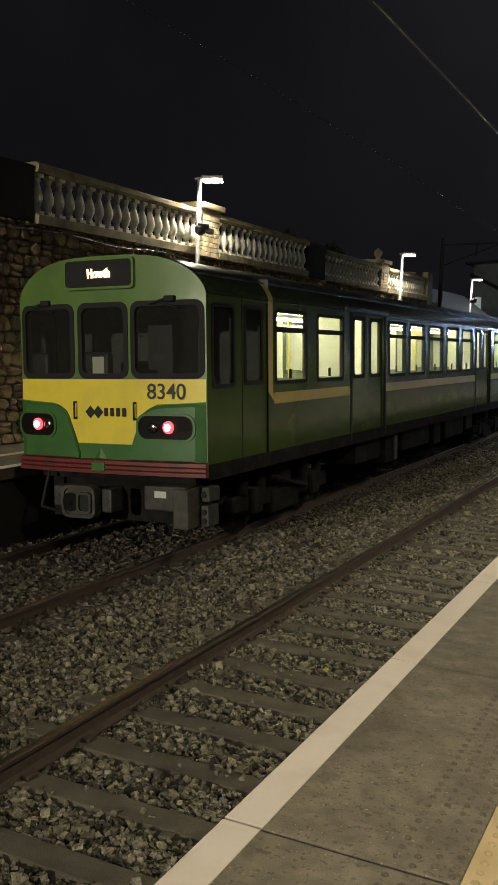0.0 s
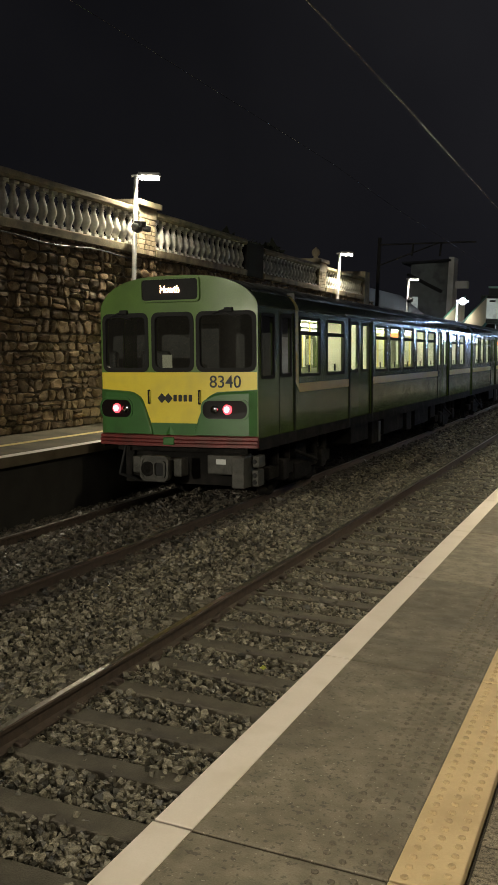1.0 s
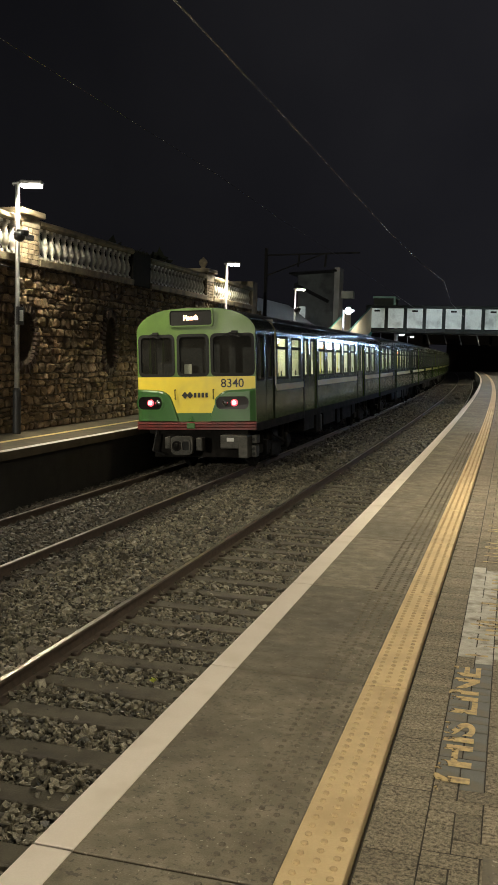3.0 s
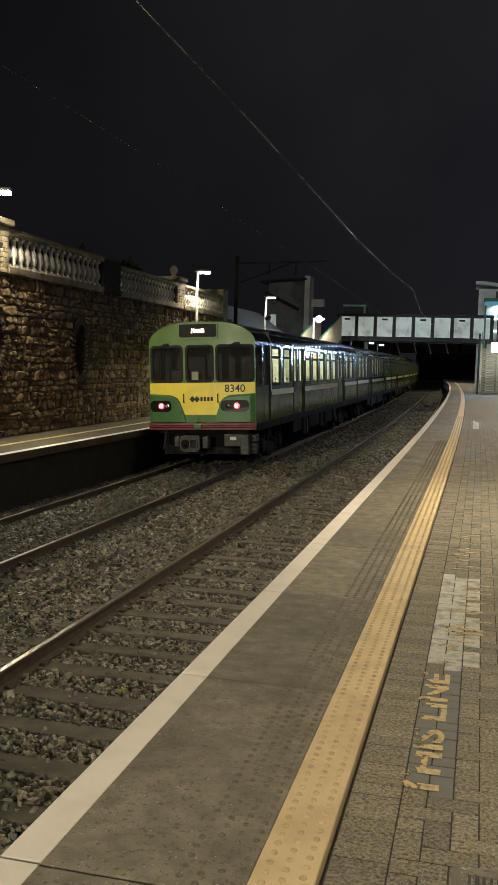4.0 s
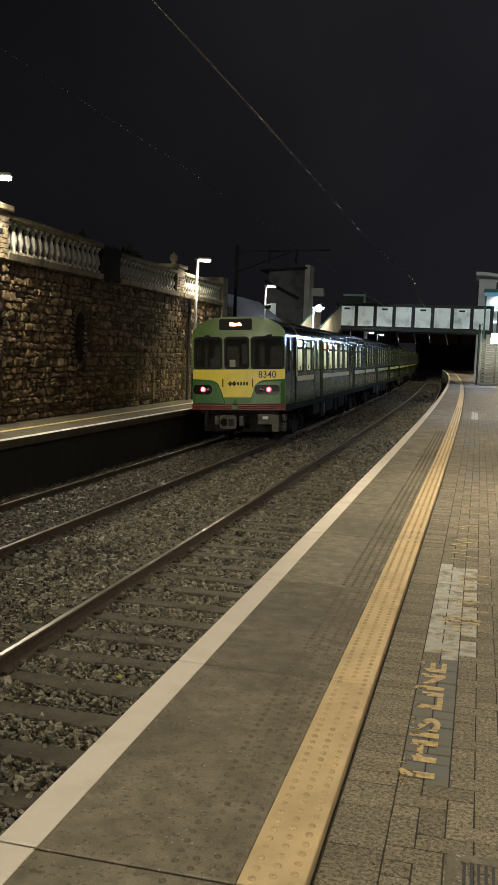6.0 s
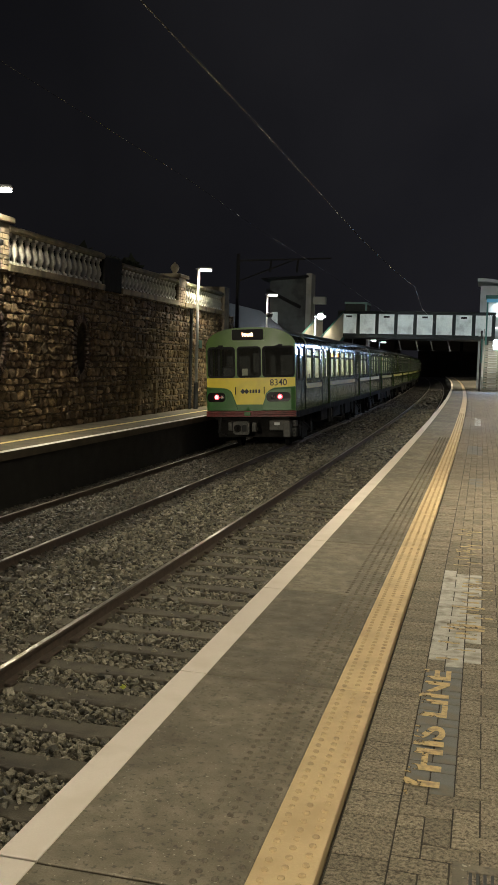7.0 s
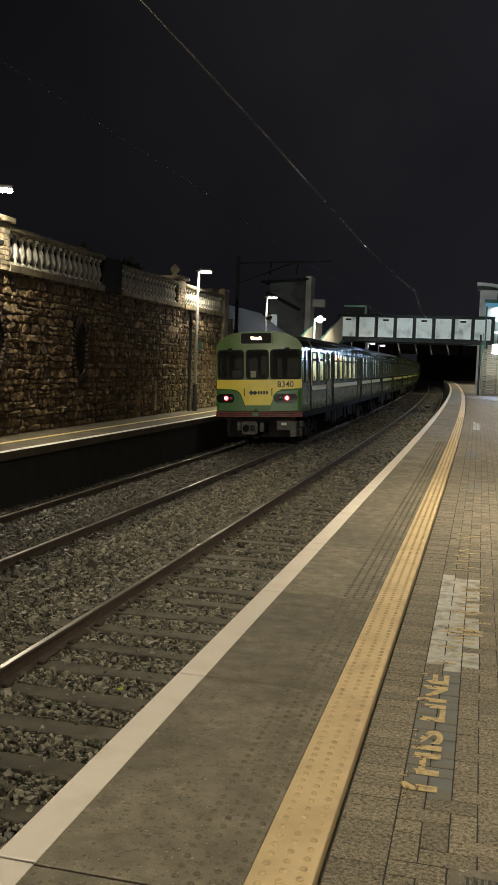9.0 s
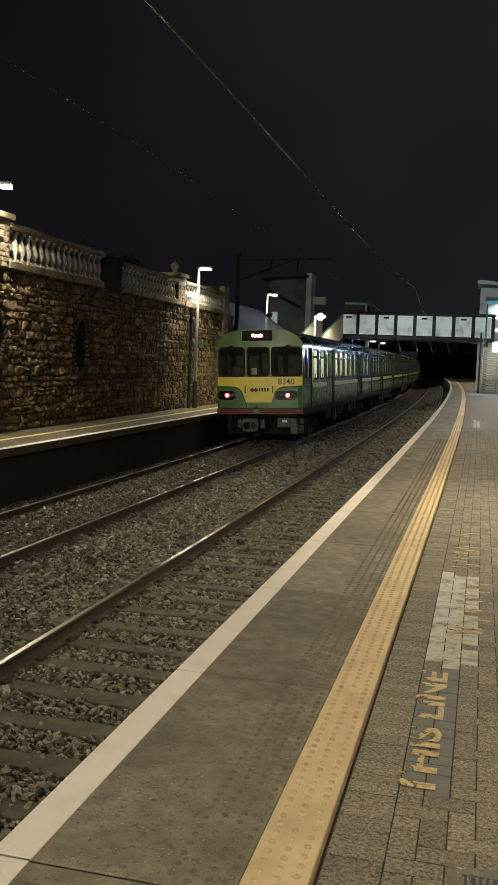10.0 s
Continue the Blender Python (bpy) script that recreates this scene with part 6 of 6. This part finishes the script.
def tree(x, y, z, h, r, seed):
    rng = np.random.default_rng(seed)
    t = thing("tree", x, y, z, "dark leafy tree against the night sky", "tree", "trees above the wall")
    bm = bmesh.new()
    rod(bm, (0, 0, 0), (0.1, 0.1, h * 0.6), 0.2, 0.1, 8)
    for k in range(6):
        a = k * 1.05 + rng.uniform(0, 0.5)
        rod(bm, (0.05, 0.05, h * 0.35), (r * 0.6 * math.cos(a), r * 0.6 * math.sin(a), h * rng.uniform(0.6, 0.85)), 0.07, 0.025, 6)
    part("trunk", bm, M_BARK, t)
    n = 900
    d = rng.normal(size=(n, 3))
    d /= np.linalg.norm(d, axis=1)[:, None]
    lobe = 0.75 + 0.3 * np.sin(d[:, 0] * 5 + seed) * np.cos(d[:, 2] * 4 + seed)
    p = d * (rng.random((n, 1)) ** 0.4) * np.array([r, r, h * 0.36]) * lobe[:, None] + np.array([0, 0, h * 0.66])
    u, v = rng.normal(size=(n, 3)) * 0.16, rng.normal(size=(n, 3)) * 0.16
    q = np.stack([p - u, p + v, p + u, p - v], 1).reshape(-1, 3)
    me = bpy.data.meshes.new("crown")
    me.from_pydata(q.tolist(), [], [tuple(range(4 * k, 4 * k + 4)) for k in range(n)])
    me.materials.append(M_LEAF)
    o = new("crown", me)
    o.parent = t


def distance():
    """The dark ends of the cutting: bank behind the wall, road bridge far along the line."""
    bm = bmesh.new()
    sweep(bm, [(WALL_X - 0.7, -1.2), (WALL_X - 0.7, 3.45), (-45, 3.4), (-45, -1.2)], -25, 37.5, 3)
    single("terrace", bm, M_LEAF, "dark garden terrace behind the retaining wall", "terrace", "structure")
    b = thing("road_bridge", 0, 0, 0, "dark masonry road bridge across the line", "bridge")
    bm = bmesh.new()
    d = bend(170)
    box(bm, d - 40, d - 9.5, 168, 176, -1.2, 6.5)
    box(bm, d + 1.5, d + 40, 168, 176, -1.2, 6.5)
    box(bm, d - 10, d + 2, 168, 176, 4.4, 6.5)
    part("masonry", bm, M_EAST, b)
    bm = bmesh.new()
    box(bm, d - 10, d + 2, 230, 231, -1.2, 6.5)
    part("cutting_end", bm, M_EAST, b)
    for k, (x, y, h, r) in enumerate(((-14.4, 27.2, 2.0, 0.9), (-14.0, 31.2, 2.0, 0.9), (-15.5, 37, 2.6, 1.4), (-19, 52, 6.0, 2.6), (-22, 64, 7, 3.0))):
        tree(x, y, 3.4 if y < 37.6 else -0.2, h, r, 11 + k)
    # end pier and return wall where the stone wall stops
    bm = bmesh.new()
    box(bm, WALL_X - 0.8 + bend(37), WALL_X + 0.12 + bend(37), 35.55, 36.25, FAR_Z, 4.6, 0.02)
    single("wall_end_pier", bm, M_COPING, "tall weathered stone pier at the end of the wall", "pier", "structure")
    # unseen wall added at the platform's back; its dark colour dims the train's sheen
    bm = bmesh.new()
    box(bm, 7.0, 7.3, -16, 150, -0.1, 2.6)
    single("wall_east", bm, M_EAST, "unseen wall closing the platform's back, dark to dim the train's reflections", "wall", "structure")


def overhead_wires():
    def wire(name, pts, r, label):
        t = thing(name, 0, 0, 0, label, "overhead wire", "overhead wires")
        bm = bmesh.new()
        for p, q in zip(pts, pts[1:]):
            rod(bm, p, q, r, r, 6)
        part("conductor", bm, M_WIRE, t)
    wire("contact_wire", [(-3.3, -20, 5.05), (-3.22, 13.0, 5.0), (-3.3, 24.6, 5.0), (-3.2, 33.5, 5.0), (-2.98, 39.9, 5.0), (-3.67, 55.7, 5.0), (-3.75, 78, 4.9)], 0.010, "thin copper contact wire over the near track")
    wire("contact_wire", [(-6.3, -20, 5.5), (-6.25, 19, 5.5), (-6.46, 25.2, 5.5), (-6.6, 40, 5.5), (-7.2, 78, 5.3)], 0.005, "thin copper contact wire over the train")


def wall_fittings():
    t = thing("drainpipe", WALL_X + 0.08, 31.0, FAR_Z, "dark iron drainpipe fixed to the stone wall", "drainpipe")
    bm = bmesh.new()
    rod(bm, (0, 0, 0), (0, 0, 3.5), 0.055, 0.055, 10)
    part("pipe", bm, M_DARKMETAL, t)
    for z in (0.6, 1.8, 3.0):
        bm = bmesh.new()
        rod(bm, (0, 0, z), (0, 0, z + 0.09), 0.075, 0.075, 10)
        part("collar", bm, M_DARKMETAL, t)
    t = thing("wall_cable", WALL_X + 0.10, 0, 0, "thin grey cable sagging along the wall", "cable")
    bm = bmesh.new()
    rings = []
    for k in range(25):
        y = 11.0 + 6.3 * k / 24
        z = 3.38 + 0.03 * math.sin(y * 2.1)
        rings.append([bm.verts.new((0.014 * math.cos(a_ * 1.047), y, z + 0.014 * math.sin(a_ * 1.047))) for a_ in range(6)])
    for p, q in zip(rings, rings[1:]):
        for a_ in range(6):
            bm.faces.new((p[a_], p[(a_ + 1) % 6], q[(a_ + 1) % 6], q[a_]))
    part("run", bm, M_DARKMETAL, t)
    t = thing("platform_sign", -9.80, 31.35, 2.1, "small teal sign on the lamp post", "sign")
    bm = bmesh.new()
    box(bm, 0.06, 0.08, -0.18, 0.18, 0, 0.28, 0.004)
    part("plate", bm, M_TEAL, t)


def far_masts():
    g = thing("overhead_mast", 0, 0, 0, "dim steel overhead-line mast with bracket arms", "mast")
    bm = bmesh.new()
    x = -10.75
    rod(bm, (x, 40, FAR_Z), (x, 40, 6.4), 0.09, 0.08, 8)
    rod(bm, (x, 40, 6.1), (-6.6, 40, 6.2), 0.035, 0.035, 6)
    rod(bm, (x, 40, 5.2), (-8.2, 40, 6.15), 0.03, 0.03, 6)
    for xx in (-9.3, -8.1):
        rod(bm, (xx, 40, 5.6), (xx + 0.05, 40, 6.15), 0.045, 0.045, 8)
    part("mast", bm, M_BLACK, g)


# ---- build ----
ground()
track("near", -8, 75)
track("far", -8, 75)
near_platform()
far_platform()
balustrade(12.0, 17.42, 3.66, 0.66, 19, "white painted stone balustrade with sandstone rail")
balustrade(18.20, 23.40, 3.66, 0.66, 17, "white painted stone balustrade with sandstone rail")
balustrade(24.70, 29.75, 3.66, 0.55, 17, "white painted stone balustrade, dimly lit")
balustrade(30.55, 35.50, 3.66, 0.55, 17, "white painted stone balustrade, brightly lit by a lamp")
pier(17.44, 18.18, 3.50, 4.50, 0.12)
# near-black blocks stand in for the unseen dark gaps between balustrades
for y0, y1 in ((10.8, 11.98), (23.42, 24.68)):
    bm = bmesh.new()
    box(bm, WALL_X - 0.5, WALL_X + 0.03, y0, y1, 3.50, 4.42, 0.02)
    single("dark_gap_block", bm, M_SHADEFILL, "near-black block filling the dark gap between balustrades", "parapet", "structure")
pier(29.77, 30.53, 3.50, 4.42, 0.10, True)
street_lamp(-9.86, 17.05, FAR_Z, 5.03, 0.06, 460, WARM, M_LAMPGLOW, cams=True, sign=True)
street_lamp(-9.86, 31.35, FAR_Z, 4.86, 0.03, 460, WARM, M_LAMPGLOW)
street_lamp(-10.65, 45.4, FAR_Z, 5.02, 0.06, 300, (1.0, 0.88, 0.68), M_LAMPGLOW, cams=True)
street_lamp(-10.9, 60.5, FAR_Z, 4.75, 0.25, 300, COOL, M_LAMPGLOW2)
bm = bmesh.new()
bmesh.ops.create_uvsphere(bm, u_segments=16, v_segments=10, radius=0.22)
g = thing("floodlight", -10.57, 60.5, 4.72, "round dazzling white floodlight on the lamp post", "floodlight")
part("globe", bm, M_LAMPGLOW2, g, "dazzling white globe", True)
data = bpy.data.lights.new("globe_light", "POINT")
data.energy, data.color, data.shadow_soft_size = 1500, COOL, 0.1
new("globe_light", data).matrix_world = pose(-10.55, 59.8, 4.62)
# unseen lamps added along the near platform to light it
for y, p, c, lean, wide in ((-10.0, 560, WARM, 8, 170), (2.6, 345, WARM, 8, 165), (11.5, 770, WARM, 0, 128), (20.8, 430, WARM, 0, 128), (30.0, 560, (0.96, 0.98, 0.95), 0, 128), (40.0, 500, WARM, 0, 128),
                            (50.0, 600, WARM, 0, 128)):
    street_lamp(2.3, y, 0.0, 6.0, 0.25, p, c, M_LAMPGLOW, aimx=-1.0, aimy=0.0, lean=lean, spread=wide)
for y, x in ((88.0, -12.2), (95.0, -11.5), (102.0, -11.2)):
    street_lamp(x, y, FAR_Z, 4.1, 0.25, 0, WARM, M_LAMPGLOW2)
# two more unseen lamps added to brighten the rear carriages
for y in (84.0, 108.0):
    street_lamp(2.3 + bend(y), y, 0.0, 5.0, 0.25, 900, WARM, M_LAMPGLOW, aimx=-1.0, aimy=0.0, lean=22)
street_lamp(2.2, 60.0, 0.0, 5.9, 0.22, 0, COOL, M_LAMPGLOW, aimx=-1.0, aimy=0.0)
street_lamp(-0.15, 78.0, 0.0, 4.05, 0.15, 0, COOL, M_LAMPGLOW2, aimx=-1.0, aimy=0.0)
fill_mast()
wall_fittings()
footbridge()
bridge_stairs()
white_house()
platform_pillar()
distance()
overhead_wires()
far_masts()
TRAIN = [railway_carriage(True)]
second = railway_carriage(False)
TRAIN.append(second)
for k in range(2, 6):
    TRAIN.append((copy_thing(second[0], Matrix()), []))
markings()
NEAR_SLEEPERS = (-4.0, -1.75, 3.72, SLEEPER_STEP)
stones("ballast_near", -5.5, -1.5, 1.6, 9.5, 0.031, 0.0235, 1, (NEAR_SLEEPERS,))
stones("ballast_behind", -8.3, -1.5, -8.0, 1.6, 0.085, 0.05, 6, (NEAR_SLEEPERS,))
stones("ballast_mid", -5.5, -1.5, 9.5, 22.0, 0.040, 0.029, 2, (NEAR_SLEEPERS,))
stones("ballast_far", -5.5, -1.5, 22.0, 60.0, 0.075, 0.045, 4)
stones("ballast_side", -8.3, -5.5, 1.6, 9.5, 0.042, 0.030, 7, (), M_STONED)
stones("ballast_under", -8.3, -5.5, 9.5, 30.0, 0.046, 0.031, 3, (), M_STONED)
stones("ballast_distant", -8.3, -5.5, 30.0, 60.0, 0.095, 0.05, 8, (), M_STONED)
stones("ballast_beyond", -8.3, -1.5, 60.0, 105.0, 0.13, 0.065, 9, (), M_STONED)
paving()
stone_wall()
motions()
